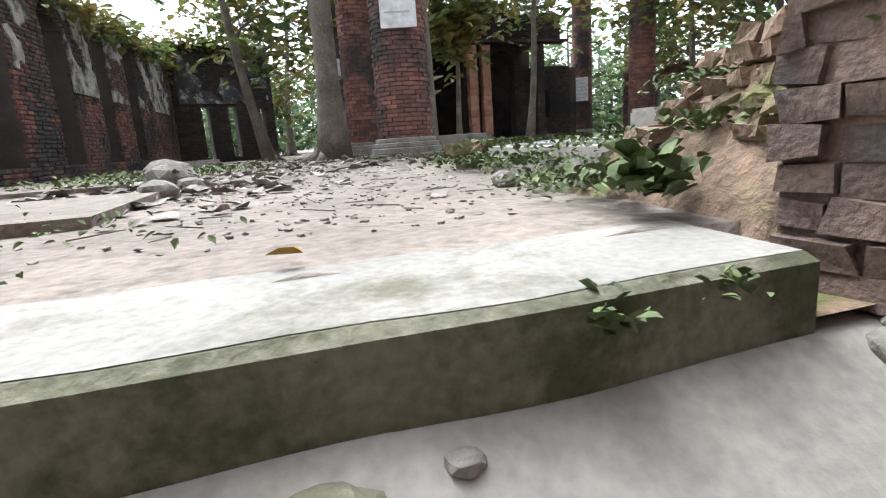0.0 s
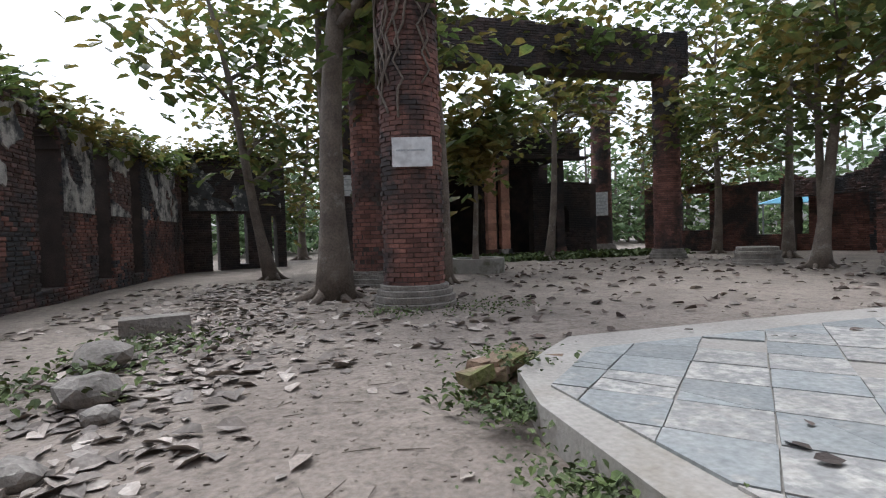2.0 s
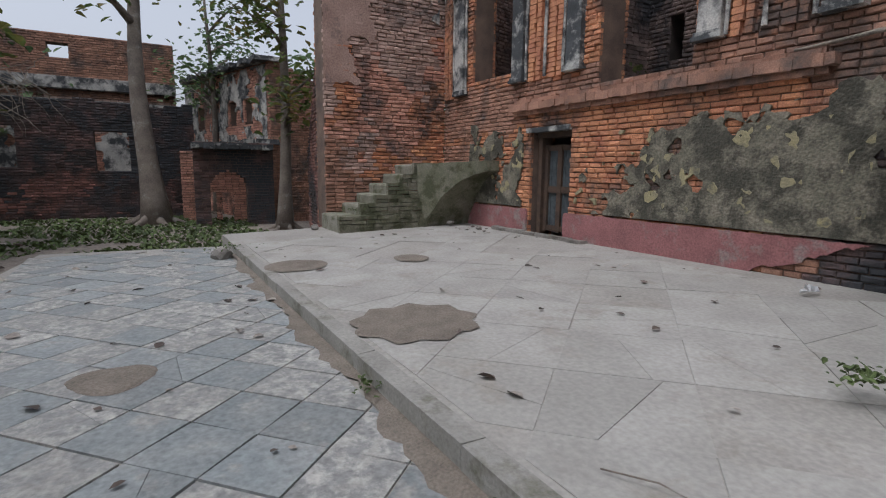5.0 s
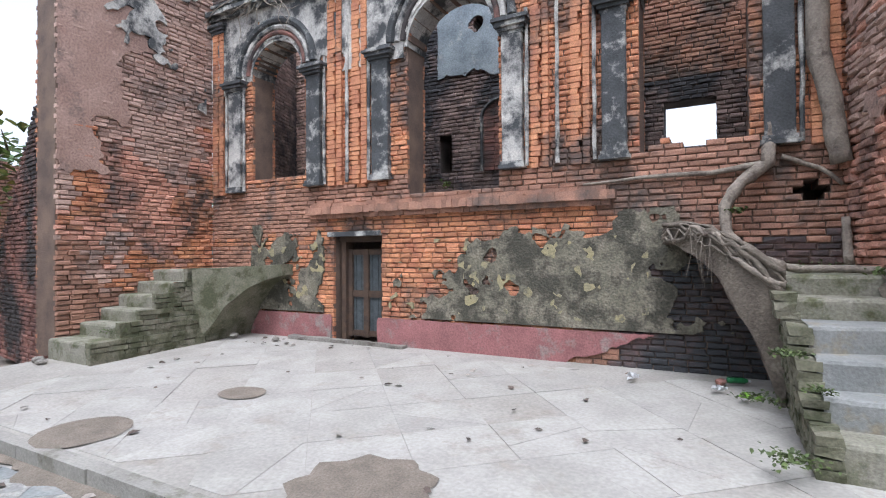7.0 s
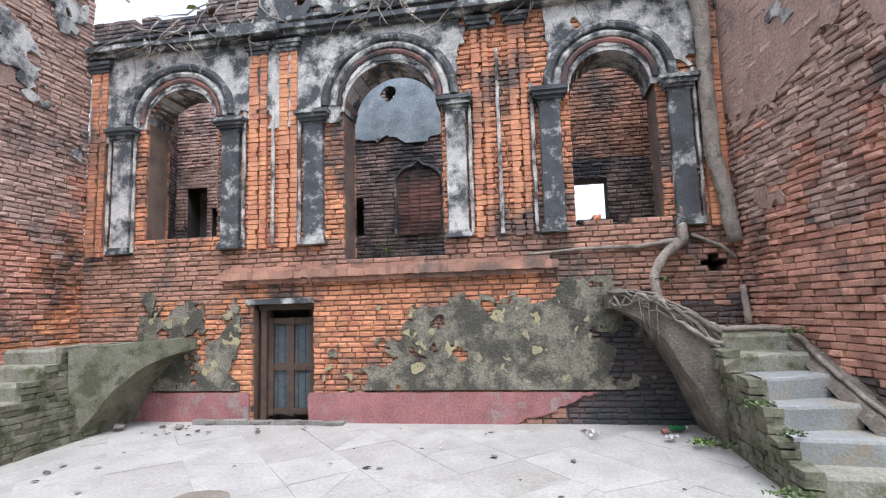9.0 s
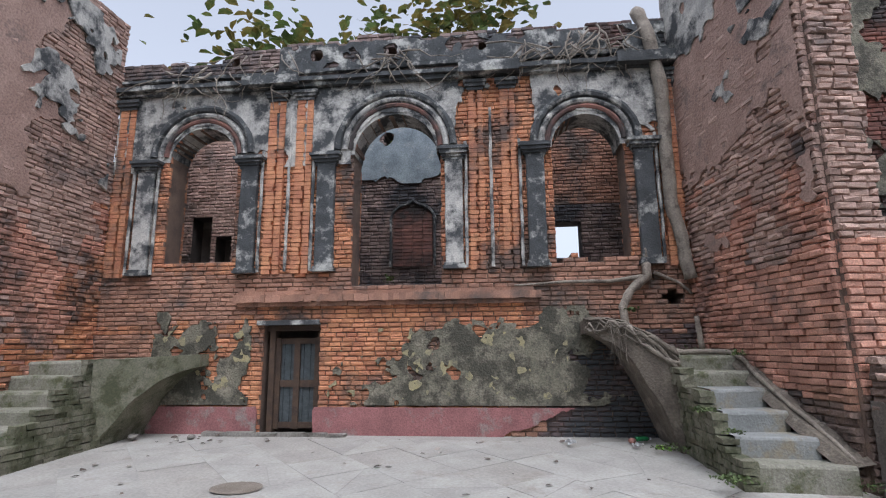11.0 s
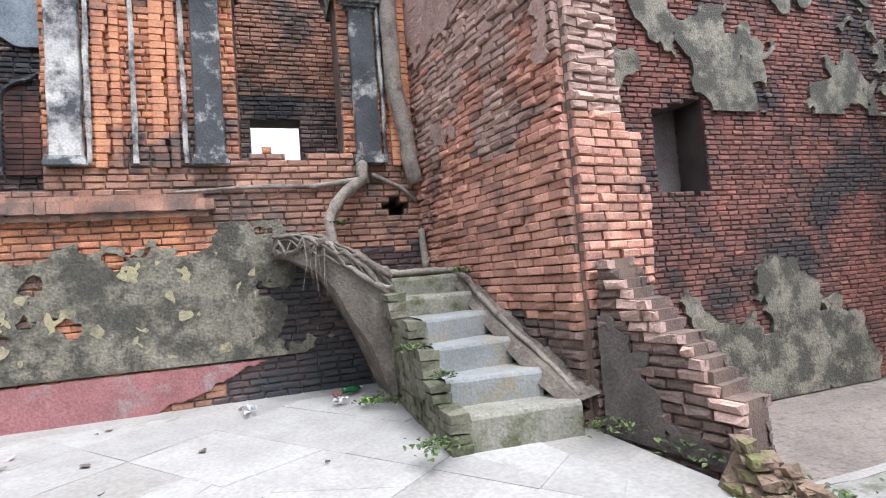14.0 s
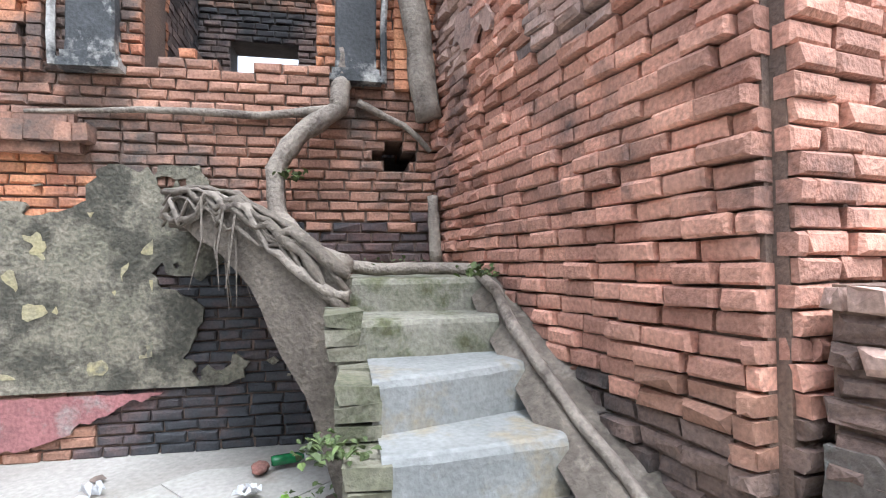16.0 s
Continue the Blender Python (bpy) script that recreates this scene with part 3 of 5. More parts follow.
def pilaster(x0, x1, z0, z1, mat, proud=0.1, capital=True):
    p = thing("pilaster", ((x0 + x1) / 2, -0.02, z0), "weathered pilaster with a moulded capital on the brick facade", "pilaster", "pilasters of the facade")
    s = Acc()
    z = z0 + 0.1
    ring = [(x0 + .02, 0.03), (x0 + .02, -proud + .015), (x0 + .035, -proud), (x1 - .035, -proud), (x1 - .02, -proud + .015), (x1 - .02, 0.03)]
    zs = [z + (z1 - z) * i / 14 for i in range(15)]
    s.add([(x + rng.uniform(-.005, .005), y + rng.uniform(-.004, .004), zz) for zz in zs for x, y in ring], [(i * 6 + k, i * 6 + k + 1, i * 6 + 6 + k + 1, i * 6 + 6 + k) for i in range(14) for k in range(5)])
    under("shaft", s, mat, p)
    b = Acc()
    b.box((x0 - .02, -proud - .03, z0), (x1 + .02, 0.03, z0 + 0.05), None, .005)
    b.box((x0, -proud - .015, z0 + .05), (x1, 0.03, z0 + 0.1), None, .005)
    under("base", b, "plaster_black", p)
    if capital:
        c = Acc()
        for dz, g, h in ((-0.02, .0, .05), (.03, .03, .05), (.08, .07, .06), (.14, .1, .05), (.19, .06, .03)):
            c.box((x0 - g, -proud - g, z1 + dz), (x1 + g, 0.03, z1 + dz + h), None, .006)
        under("capital", c, "plaster_black", p, "sooty moulded capital")
    return p


for x0, x1, mat in ((-5.58, -5.22, "plaster_white"), (-3.60, -3.26, "plaster_black"), (-2.2, -1.84, "plaster_black"), (0.06, 0.40, "plaster_white"), (1.44, 1.78, "plaster_black"), (3.22, 3.56, "plaster_black")):
    pilaster(x0, x1, 2.64, 4.55, mat)
for x0, x1 in ((-6.05, -5.75), (-3.12, -2.82), (-2.6, -2.3), (0.5, 0.75), (1.05, 1.3), (3.68, 3.95)):
    p = thing("pilaster", ((x0 + x1) / 2, -0.02, 2.6), "flat brick pilaster with plaster edges on the facade", "pilaster", "brick pilasters of the facade")
    z = 2.62
    while z < 5.8:
        a = Acc()
        a.box((x0, -0.055 - rng.uniform(0, .012), z), ((x0 + x1) / 2 + rng.uniform(-.03, .03), 0.02, z + .068), None, .004)
        under("brick", a, "brick", p)
        a = Acc()
        a.box(((x0 + x1) / 2 + .04, -0.055 - rng.uniform(0, .012), z), (x1, 0.02, z + .068), None, .004)
        under("brick", a, "brick", p)
        z += COURSE
    a = Acc()
    for dz, gr, h in ((0, .02, .05), (.06, .05, .06), (.12, .08, .06)):
        a.box((x0 - gr, -.06 - gr, 5.8 + dz), (x1 + gr, 0.02, 5.8 + dz + h), None, .006)
    under("capital", a, "plaster_black", p)
a = Acc()
for xs_ in (-5.66, -5.18, -3.2, -2.71, -2.26, 0.44, 0.87, 1.36, 3.6):
    zt = [2.66 + i * 0.2 for i in range(12 + (3 if xs_ in (-2.71, .87) else 0))]
    a.tube([(xs_ + rng.uniform(-.006, .006), -0.05, z) for z in zt], [0.028 + rng.uniform(-.004, .006) for _ in zt], 6)
put("plaster_fillet", a, "plaster_white", facade, "thin plaster fillets beside the pilasters")
# arch mouldings: three rings each
for l, r, sill, spring in ARCHES:
    c, rad = (l + r) / 2, (r - l) / 2
    arch = thing("arch_moulding", (c, -0.02, spring), "blackened moulded plaster archivolt round a tall opening", "arch", "archivolts of the facade")
    for name, rr, w, out, mt in (("inner_roll", rad + .04, .05, .06, "brick_red"), ("middle_roll", rad + .14, .055, .10, "plaster_white"), ("outer_roll", rad + .27, .07, .14, "plaster_black")):
        a = Acc()
        pts = []
        for i in range(33):
            t = math.pi * i / 32
            pts.append((c + math.cos(t) * rr, -out * 0.35, spring + 0.1 + math.sin(t) * rr * (1 if rad > .7 else .96)))
        a.tube(pts, [w * rng.uniform(.88, 1.08) for _ in pts], 8)
        under(name, a, mt, arch)
    a = Acc()
    for i in range(32):
        t0, t1 = math.pi * i / 32, math.pi * (i + 1) / 32
        q = [(c + math.cos(t) * q_, y, spring + math.sin(t) * q_) for t in (t0, t1) for y in (-.02, .56) for q_ in (rad - .03, rad + .12)]
        a.add(q, [(0, 2, 6, 4), (1, 5, 7, 3), (0, 4, 5, 1), (2, 3, 7, 6)])
    under("soffit", a, "plaster_white", arch)

# door: recessed leaves with rails
door = thing("door_1", (-2.6, 0.2, 0), "closed weathered grey-blue plank double door in a brick opening", "door", kind="structure")
a = Acc()
for k in range(6):
    x = -2.86 + k * 0.115
    a.box((x + .004, 0.24, 0.05), (x + .111, 0.27, 1.52), None, .002)
under("planks", a, "wood", door)
for x0, x1, z0, z1 in ((-2.88, -2.14, .06, .15), (-2.88, -2.14, .72, .83), (-2.88, -2.14, 1.44, 1.53)):
    a = Acc()
    a.box((x0, .205, z0), (x1, .24, z1), None, .003)
    under("rail", a, "wood_frame", door)
for x0, x1, z0, z1 in ((-2.88, -2.8, .04, 1.54), (-2.56, -2.46, .04, 1.54), (-2.2, -2.13, .04, 1.54)):
    a = Acc()
    a.box((x0, .195, z0), (x1, .24, z1), None, .003)
    under("stile", a, "wood_frame", door)
for lo, hi in (((-2.97, .12, -.02), (-2.88, .34, 1.66)), ((-2.14, .14, -.02), (-2.09, .34, 1.66)), ((-3.0, .1, 1.66), (-2.08, .36, 1.75))):
    a = Acc()
    a.box(lo, hi, None, .003)
    under("door_frame", a, "wood_frame", door)
a = Acc()
a.tube([(-2.9, .18, .62), (-2.9, .14, .66), (-2.9, .14, .74), (-2.9, .18, .78)], [.01] * 4, 6)
under("latch", a, "steel", door)
a = Acc()
a.box((-3.15, -.05, 1.75), (-2.05, .5, 1.83), None, .006)
put("lintel", a, "plaster_black", facade, "sooty lintel")
a = Acc()
x = -3.9
while x < -1.6:
    w = rng.uniform(.3, .5)
    a.box((x, -.2 + rng.uniform(-.03, .03), -.03), (x + w - .01, -.06, .035 + rng.uniform(-.01, .01)), None, .012)
    x += w
put("threshold_bricks", a, "stone", facade, "loose row of threshold stones")
# Added box behind the door; its dark colour stands in for unlit depth.
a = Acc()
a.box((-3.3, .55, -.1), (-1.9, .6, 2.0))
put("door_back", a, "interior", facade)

# rooms behind the arches
def back_solid(s, z):
    x = -7 + s
    if 1.93 < x < 2.72 and 3.2 + .1 * noise.noise(Vector((x * 5, 0, 0))) < z < 4.0:
        return False
    if -2.45 < x < -2.12 and 3.1 < z < 3.95:
        return False
    if (x + 1.5) ** 2 + (z - 6.1) ** 2 < 0.02:
        return False
    if -6.2 < x < -5.68 and 3.2 < z < 4.4 or -5.6 < x < -5.15 and 3.2 < z < 3.95:
        return False
    return True


back, BM, _ = brick_wall("wall_back_rooms", (-7, 2.6), (5, 2.6), 2.2, lambda s: 7.0 + .1 * noise.noise(Vector((s, 2, 2))), 0.5, "brick_grey", back_solid, 0.01, False, "mortar_dark", label="dark grey brick back wall of the upper rooms", pick=lambda s, z: "brick_pale" if s < 3.7 else "brick_brown" if z > 4.4 and s > 8 else None)
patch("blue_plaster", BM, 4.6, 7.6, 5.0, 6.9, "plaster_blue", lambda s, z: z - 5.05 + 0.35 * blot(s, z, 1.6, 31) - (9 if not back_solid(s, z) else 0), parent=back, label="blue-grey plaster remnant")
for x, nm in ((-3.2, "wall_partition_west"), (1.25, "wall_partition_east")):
    brick_wall(nm, (x, 2.6), (x, 0.55), 2.2, 7.0, 0.35, "brick_grey", None, 0.01, True, "mortar_dark", label="dark grey brick partition wall between upper rooms")
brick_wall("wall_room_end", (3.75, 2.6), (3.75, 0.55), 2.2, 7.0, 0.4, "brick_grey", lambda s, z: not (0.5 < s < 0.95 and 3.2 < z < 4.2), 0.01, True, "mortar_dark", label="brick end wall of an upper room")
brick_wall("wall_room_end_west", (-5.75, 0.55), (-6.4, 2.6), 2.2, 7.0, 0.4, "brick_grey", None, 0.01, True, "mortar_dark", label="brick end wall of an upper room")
niche = thing("wall_niche", (-0.91, 2.56, 3.1), "arched blind niche of brick in a dark grey wall", "niche", kind="structure")
a = Acc()
z = 3.1
while z < 4.5:
    h = 0.44 if z < 4.15 else 0.44 * math.sqrt(max(0.02, 1 - ((z - 4.15) / .37) ** 2))
    x = -0.91 - h
    while x < -0.91 + h - .03:
        w = min(.22, -0.91 + h - x)
        a.box((x + .005, 2.55 + rng.uniform(0, .01), z + .005), (x + w - .005, 2.62, z + .07), None, .003)
        x += w
    z += COURSE
under("niche_bricks", a, "brick_red", niche)
a = Acc()
pts = [(-.91 + math.cos(math.pi - t) * .5, 2.54, 4.12 + math.sin(t) * .4 + (.08 if abs(t - math.pi / 2) < .15 else 0)) for t in [math.pi * i / 16 for i in range(17)]]
a.tube(pts, [.035] * 17, 6)
a.tube([(-1.4, 2.54, 3.1), (-1.4, 2.54, 4.15)], [.03, .03], 6)
a.tube([(-.42, 2.54, 3.1), (-.42, 2.54, 4.15)], [.03, .03], 6)
under("niche_rim", a, "plaster_black", niche)
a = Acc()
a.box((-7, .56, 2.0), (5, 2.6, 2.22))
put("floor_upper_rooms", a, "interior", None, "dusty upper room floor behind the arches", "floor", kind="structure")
# Wall and roof added behind the back windows so that no sky shows.
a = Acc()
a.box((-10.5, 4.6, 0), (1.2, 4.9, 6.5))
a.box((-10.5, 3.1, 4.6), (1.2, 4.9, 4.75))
put("wall_rear_rooms", a, "interior", None, "added rear wall that keeps the inner rooms dark", "wall", kind="structure")

# ---- right side wall with its broken end ----
RA, RB = Vector((3.98, 0.1)), Vector((4.52, -2.6))
rd = (RB - RA).normalized()


def rpt(s, o=0.0):
    p = RA + rd * s + Vector((-rd.y, rd.x)) * o
    return (p.x, p.y)


right, RM, singles = brick_wall("wall_right", rpt(0), rpt(2.76), -0.1, 7.8, 0.55, "brick_side", lambda s, z: True, 0.05, True, label="tall rose-red brick side wall, its courses worn and uneven",
                                single=lambda s, z: 1.0 < s < 2.75 and 0.9 + .3 * blot(s, z, 1.5, 8) < z < 2.2, jit=.011, pick=lambda s, z: "brick_low" if z < .7 + .4 * blot(s, z, 1.0, 8) else "brick_brown" if z < .95 + .5 * blot(s, z, 1.0, 8) else "brick_pale" if z > 3.3 + .9 * blot(s, z, .7, 28) else None)
patch("side_render", RM, 0.0, 2.72, 2.5, 7.6, "render_pink", lambda s, z: .35 * (z - 4.3) + .9 * blot(s, z, 1.0, 43), parent=right, cell=.08, off=.03, thick=.01, label="worn pinkish render")
patch("side_plaster", RM, 0.0, 2.75, 3.0, 7.5, "plaster_white", lambda s, z: 0.2 * (z - 5.4) + 0.6 * blot(s, z, 0.9, 41) - .3, parent=right, cell=.08, off=.045)
frag, GM, singles2 = brick_wall("wall_fragment", (4.59, -2.67), (5.36, -2.55), -1.1, lambda s: 7.3, 0.45, "brick_side",
                                lambda s, z: s < (.72 if z < 2.35 else .5) + .09 * noise.noise(Vector((z * 2.6, 7, 0))), 0.03, True, label="broken brick end of the tall side wall",
                                single=lambda s, z: 1.1 < z < 2.4, pick=lambda s, z: "brick_low" if z < .95 + .3 * blot(s, z, 1.5, 6) else "brick_pale" if z > 2.5 else None, jit=.013)
ramp_top = lambda s: 1.28 - .97 * s + .09 * noise.noise(Vector((s * 5, 0, 0)))
ramp, PM, _ = brick_wall("wall_ramp", (4.63, -2.72), (4.86, -3.78), -1.1, ramp_top, .28, "brick_low", None, .03, True, label="crumbled stepped stub of the side wall",
                         pick=lambda s, z: None if z < ramp_top(s) - .16 + .12 * blot(s, z, 2, 6) else "brick_pale", jit=.014)
patch("dark_render", PM, 0.0, 1.08, -.12, 1.0, "render_dark", lambda s, z: ramp_top(s) - .55 - z + .25 * blot(s, z, 2.2, 51), parent=ramp, cell=.06, thick=.012, label="dark stained render")
lay_after = [(right, RM, singles), (frag, GM, singles2)]

# ---- left side wall ----
left, LM, _ = brick_wall("wall_left", (X0 - .02, -2.75), (X0 + .02, 0.0), -0.1, 7.6, 0.6, "brick", None, 0.03, True, label="tall orange brick side wall with a mended end", jit=.01, pick=lambda s, z: "brick_brown" if z < 1.1 + .8 * blot(s, z, .9, 5) else "brick_pale" if (s < 1.1 and blot(s, z, .8, 3) > -.2) or z > 3.1 + blot(s, z, .6, 9) else "brick_side" if blot(s, z, .5, 13) > 0 else None)
patch("left_render", LM, 0.0, 2.6, 2.2, 7.5, "render_pink", lambda s, z: min(.5 + .3 * (z - 3) - s, z - 2.9) + .8 * blot(s, z, 1.1, 47), parent=left, cell=.08, off=.02, thick=.01, label="worn pinkish render")
patch("left_plaster", LM, 0.0, 2.6, 3.4, 7.4, "plaster_white", lambda s, z: 0.15 * (z - 5.6) + 0.7 * blot(s, z, .9, 61) - .35, parent=left, cell=.08, off=.045)
brick_wall("wall_left_return", (-9.5, -2.2), (X0 - .5, -2.6), -.45, lambda s: 1.5 + s * 1.2, .5, "brick_red", None, .02, True, label="dark brick return wall behind the side wall")


# ---- stairs ----
def stairs(name, x_in, x_out, label, flip):
    """Six worn cement steps along a side wall, with a broken arm of vault at the side away from it."""
    st = thing(name, ((x_in + x_out) / 2, -1.6, 0), label, "stairs", "courtyard stairs")
    zs = (.17, .39, .62, .84, 1.03, 1.22) if flip > 0 else (.2, .4, .6, .8, 1.0, 1.2)
    y_out = (-2.66, -2.34, -2.12, -1.88, -1.42, -.96) if flip > 0 else (-2.85, -2.42, -2.1, -1.82, -1.5, -1.22)
    y_in = (-2.72, -2.43, -2.02, -1.63, -1.33, -1.04) if flip > 0 else y_out
    x_o = (3.34, 3.31, 3.3, 3.28, 3.22, 3.17) if flip > 0 else [x_out + .035 * k * flip for k in range(6)]
    x_i = (4.41, 4.24, 4.17, 4.13, 4.1, 4.08) if flip > 0 else [x_in] * 6
    ys = y_out
    for k in range(6):
        z = zs[k]
        zl = zs[k - 1] if k else -.12
        gap = (.13 if k < 4 else .04) if flip > 0 else 0
        s = Acc()
        yo1, yi1 = (y_out[k + 1] + .06, y_in[k + 1] + .06) if k < 5 else (0.0, 0.0)
        c = [(x_o[k] + gap, y_out[k]), (x_i[k], y_in[k]), (x_i[k], yi1), (x_o[k] + gap, yo1)]
        if flip < 0:
            c = [c[1], c[0], c[3], c[2]]
        nx = 9
        vs, fs = [], []
        for zz, ins in ((zl - .02, 0), (z - .035, 0.0), (z - .010, .012), (z, .03)):
            for i in range(nx):
                t = i / (nx - 1)
                w = .016 * noise.noise(Vector((t * 5 + k * 3, zz * 9, flip)))
                vs.append((c[0][0] * (1 - t) + c[1][0] * t, c[0][1] * (1 - t) + c[1][1] * t + ins + w, zz + w * .5))
        for i in range(nx):
            t = i / (nx - 1)
            vs.append((c[3][0] * (1 - t) + c[2][0] * t, c[3][1] * (1 - t) + c[2][1] * t, z + .004 * rng.random()))
        for j in range(4):
            fs += [(j * nx + i, j * nx + i + 1, j * nx + nx + i + 1, j * nx + nx + i) for i in range(nx - 1)]
        s.add(vs, fs)
        under("step", s, "step_mossy" if k in (0, 4, 5) or flip < 0 else "step_blue", st)
    # mossy brick flank
    z = -0.1
    while z < 1.15:
        q = max(0, min(5, sum(1 for v in zs if v < z + .03)))
        y = ys[q] - .02
        xf = x_o[q]
        while y < 0.0:
            w = min(.24 * rng.uniform(.7, 1.2), 0.0 - y)
            o = rng.uniform(-.01, .02) - .005
            f = Acc()
            if flip > 0:
                xq = xf + rng.uniform(-.012, .008)
                f.box((xq, y + .004, z + .003), (xq + .17, y + w - .004, z + COURSE - .003), None, .012)
            else:
                f.box((xf - .05 - o, y + .004, z + .003), (xf + .05 + o, y + w - .004, z + COURSE - .003), None, .009)
            under("brick", f, "concrete_moss", st)
            y += w
        z += COURSE
    if flip > 0:
        # sloping apron of earth and mortar between the steps and the wall
        ap = Acc()
        vs = []
        for k in range(6):
            xw = RA.x + rd.x / rd.y * (y_in[k] - RA.y)
            for xx, dz in ((x_i[k] - .06, -.10), (x_i[k] + .02, -.01), (xw + .06, .02)):
                vs.append((xx, y_in[k] + .03, zs[k] + dz + rng.uniform(-.015, .015)))
        vs += [(4.05, 0.0, 1.2), (4.1, 0.0, 1.26), (4.15, 0.0, 1.3)]
        ap.add(vs, [(k * 3 + q, k * 3 + q + 1, k * 3 + q + 4, k * 3 + q + 3) for k in range(6) for q in range(2)])
        under("apron", ap, "arm", st, "earthy mortar apron against the wall")
    # broken arm of the vault
    tip = x_out - 1.12 * flip
    v = Acc()
    pts = []
    for i in range(19):
        t = i / 18
        x = x_out + .05 * flip + (tip - x_out) * t
        zt = (1.22 + .52 * math.sin(min(1, t * 1.15) * math.pi / 2)) if flip > 0 else (1.2 + .08 * t)
        zb = zt - (1.05 * (1 - t) ** 2.2 + .2 + .1 * (1 - t))
        pts.append((x, zt + .03 * noise.noise(Vector((t * 6, 1, flip))), zb + .04 * noise.noise(Vector((t * 7, 4, flip)))))
    ny = 8
    vs, fs = [], []
    for i, (x, zt, zb) in enumerate(pts):
        y0 = -1.1 + .6 * (i / 18) ** 1.5 if flip > 0 else -1.2 + .9 * (i / 18)
        for k in range(ny):
            yy = y0 + (0.0 - y0) * k / (ny - 1)
            j = .03 * noise.noise(Vector((x * 5, yy * 5, 2)))
            vs.append((x + j, yy, zt + j))
        for k in range(ny):
            yy = 0.0 + (y0 - 0.0) * k / (ny - 1)
            j = .03 * noise.noise(Vector((x * 5, yy * 5, 9)))
            vs.append((x + j, yy + (.04 if k == ny - 1 else 0), zb + j))
    w = ny * 2
    for i in range(18):
        fs += [(i * w + k, i * w + (k + 1) % w, (i + 1) * w + (k + 1) % w, (i + 1) * w + k) for k in range(w)]
    fs.append(tuple(range(18 * w, 19 * w)))
    v.add(vs, fs)
    under("vault_arm", v, "concrete_moss" if flip < 0 else "arm", st, "broken curved arm of the old vault")
    if flip > 0:
        for q in range(14):
            P, R = [], []
            off = rng.uniform(0, .16)
            for i in range(0, 19):
                x, zt, zb = pts[i]
                y0 = -1.1 + .6 * (i / 18) ** 1.5
                low = off + .09 * math.sin(i * rng.uniform(.3, .5) + q * 1.7)
                P.append((x, y0 - .015 + (.12 * q / 9 if q % 2 else 0), zt + .01 - (max(0, low) if q % 2 == 0 else -.015)))
                R.append((.014 + .012 * (q % 3 == 0)) * rng.uniform(.6, 1.4) * (1.15 - .5 * i / 18))
            rt = Acc()
            rt.tube(P, R, 6)
            under("binding_root", rt, "root" if q % 5 == 0 else "arm", st, "pale root gripping the vault arm", smooth=True)
    return st


stairs("stairs_right", 4.28, 3.28, "worn pale cement steps with a mossy flank beside the brick wall", 1)
stairs("stairs_left", -6.15, -5.05, "mossy worn cement steps against the brick side wall", -1)

# wall of the sunken room beyond the broken end
def rw_solid(s, z):
    x = 4.75 + s
    return not (7.55 < x < 8.5 and 2.15 + .1 * noise.noise(Vector((x * 6, 0, 0))) < z < 3.5 + .25 * (x - 8))


rwall, WM, _ = brick_wall("wall_sunken_room", (4.75, -0.12), (13, -0.12), -1.1, 7.6, .6, "brick_dusk", rw_solid, .012, True, "mortar_dark", label="dark red brick wall with a deep window hole")
patch("room_plaster", WM, 1.5, 8, -1.05, 1.2, "plaster", lambda s, z: .25 - .45 * (z - .2) + .9 * blot(s, z, .9, 71) - .3 * abs(s - 4.3), parent=rwall, cell=.09, thick=.05)
patch("room_plaster_high", WM, 0.2, 8, 3.4, 7, "plaster", lambda s, z: blot(s, z, .8, 77) - .05 - (9 if not rw_solid(s, z) else 0), parent=rwall, cell=.09, thick=.04)
brick_wall("wall_sunken_east", (13, -0.2), (13, -3.9), -1.1, 5, .5, "brick_red", None, .012, True, "mortar_dark", label="dark brick wall closing the sunken room")
# Added box closes the window hole, the shade inside put into its colour.
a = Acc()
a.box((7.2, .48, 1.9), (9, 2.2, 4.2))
put("window_recess", a, "interior", rwall, "dark box behind the window hole, shade in its colour")

# ---- floor pieces ----
def clip(poly, a, b, c):
    """Keeps the part of a polygon where a*x + b*y <= c."""
    out = []
    for i, p in enumerate(poly):
        q = poly[(i + 1) % len(poly)]
        dp, dq = a * p[0] + b * p[1] - c, a * q[0] + b * q[1] - c
        if dp <= 0:
            out.append(p)
        if (dp < 0) != (dq < 0) and dp != dq:
            t = dp / (dp - dq)
            out.append((p[0] + (q[0] - p[0]) * t, p[1] + (q[1] - p[1]) * t))
    return out


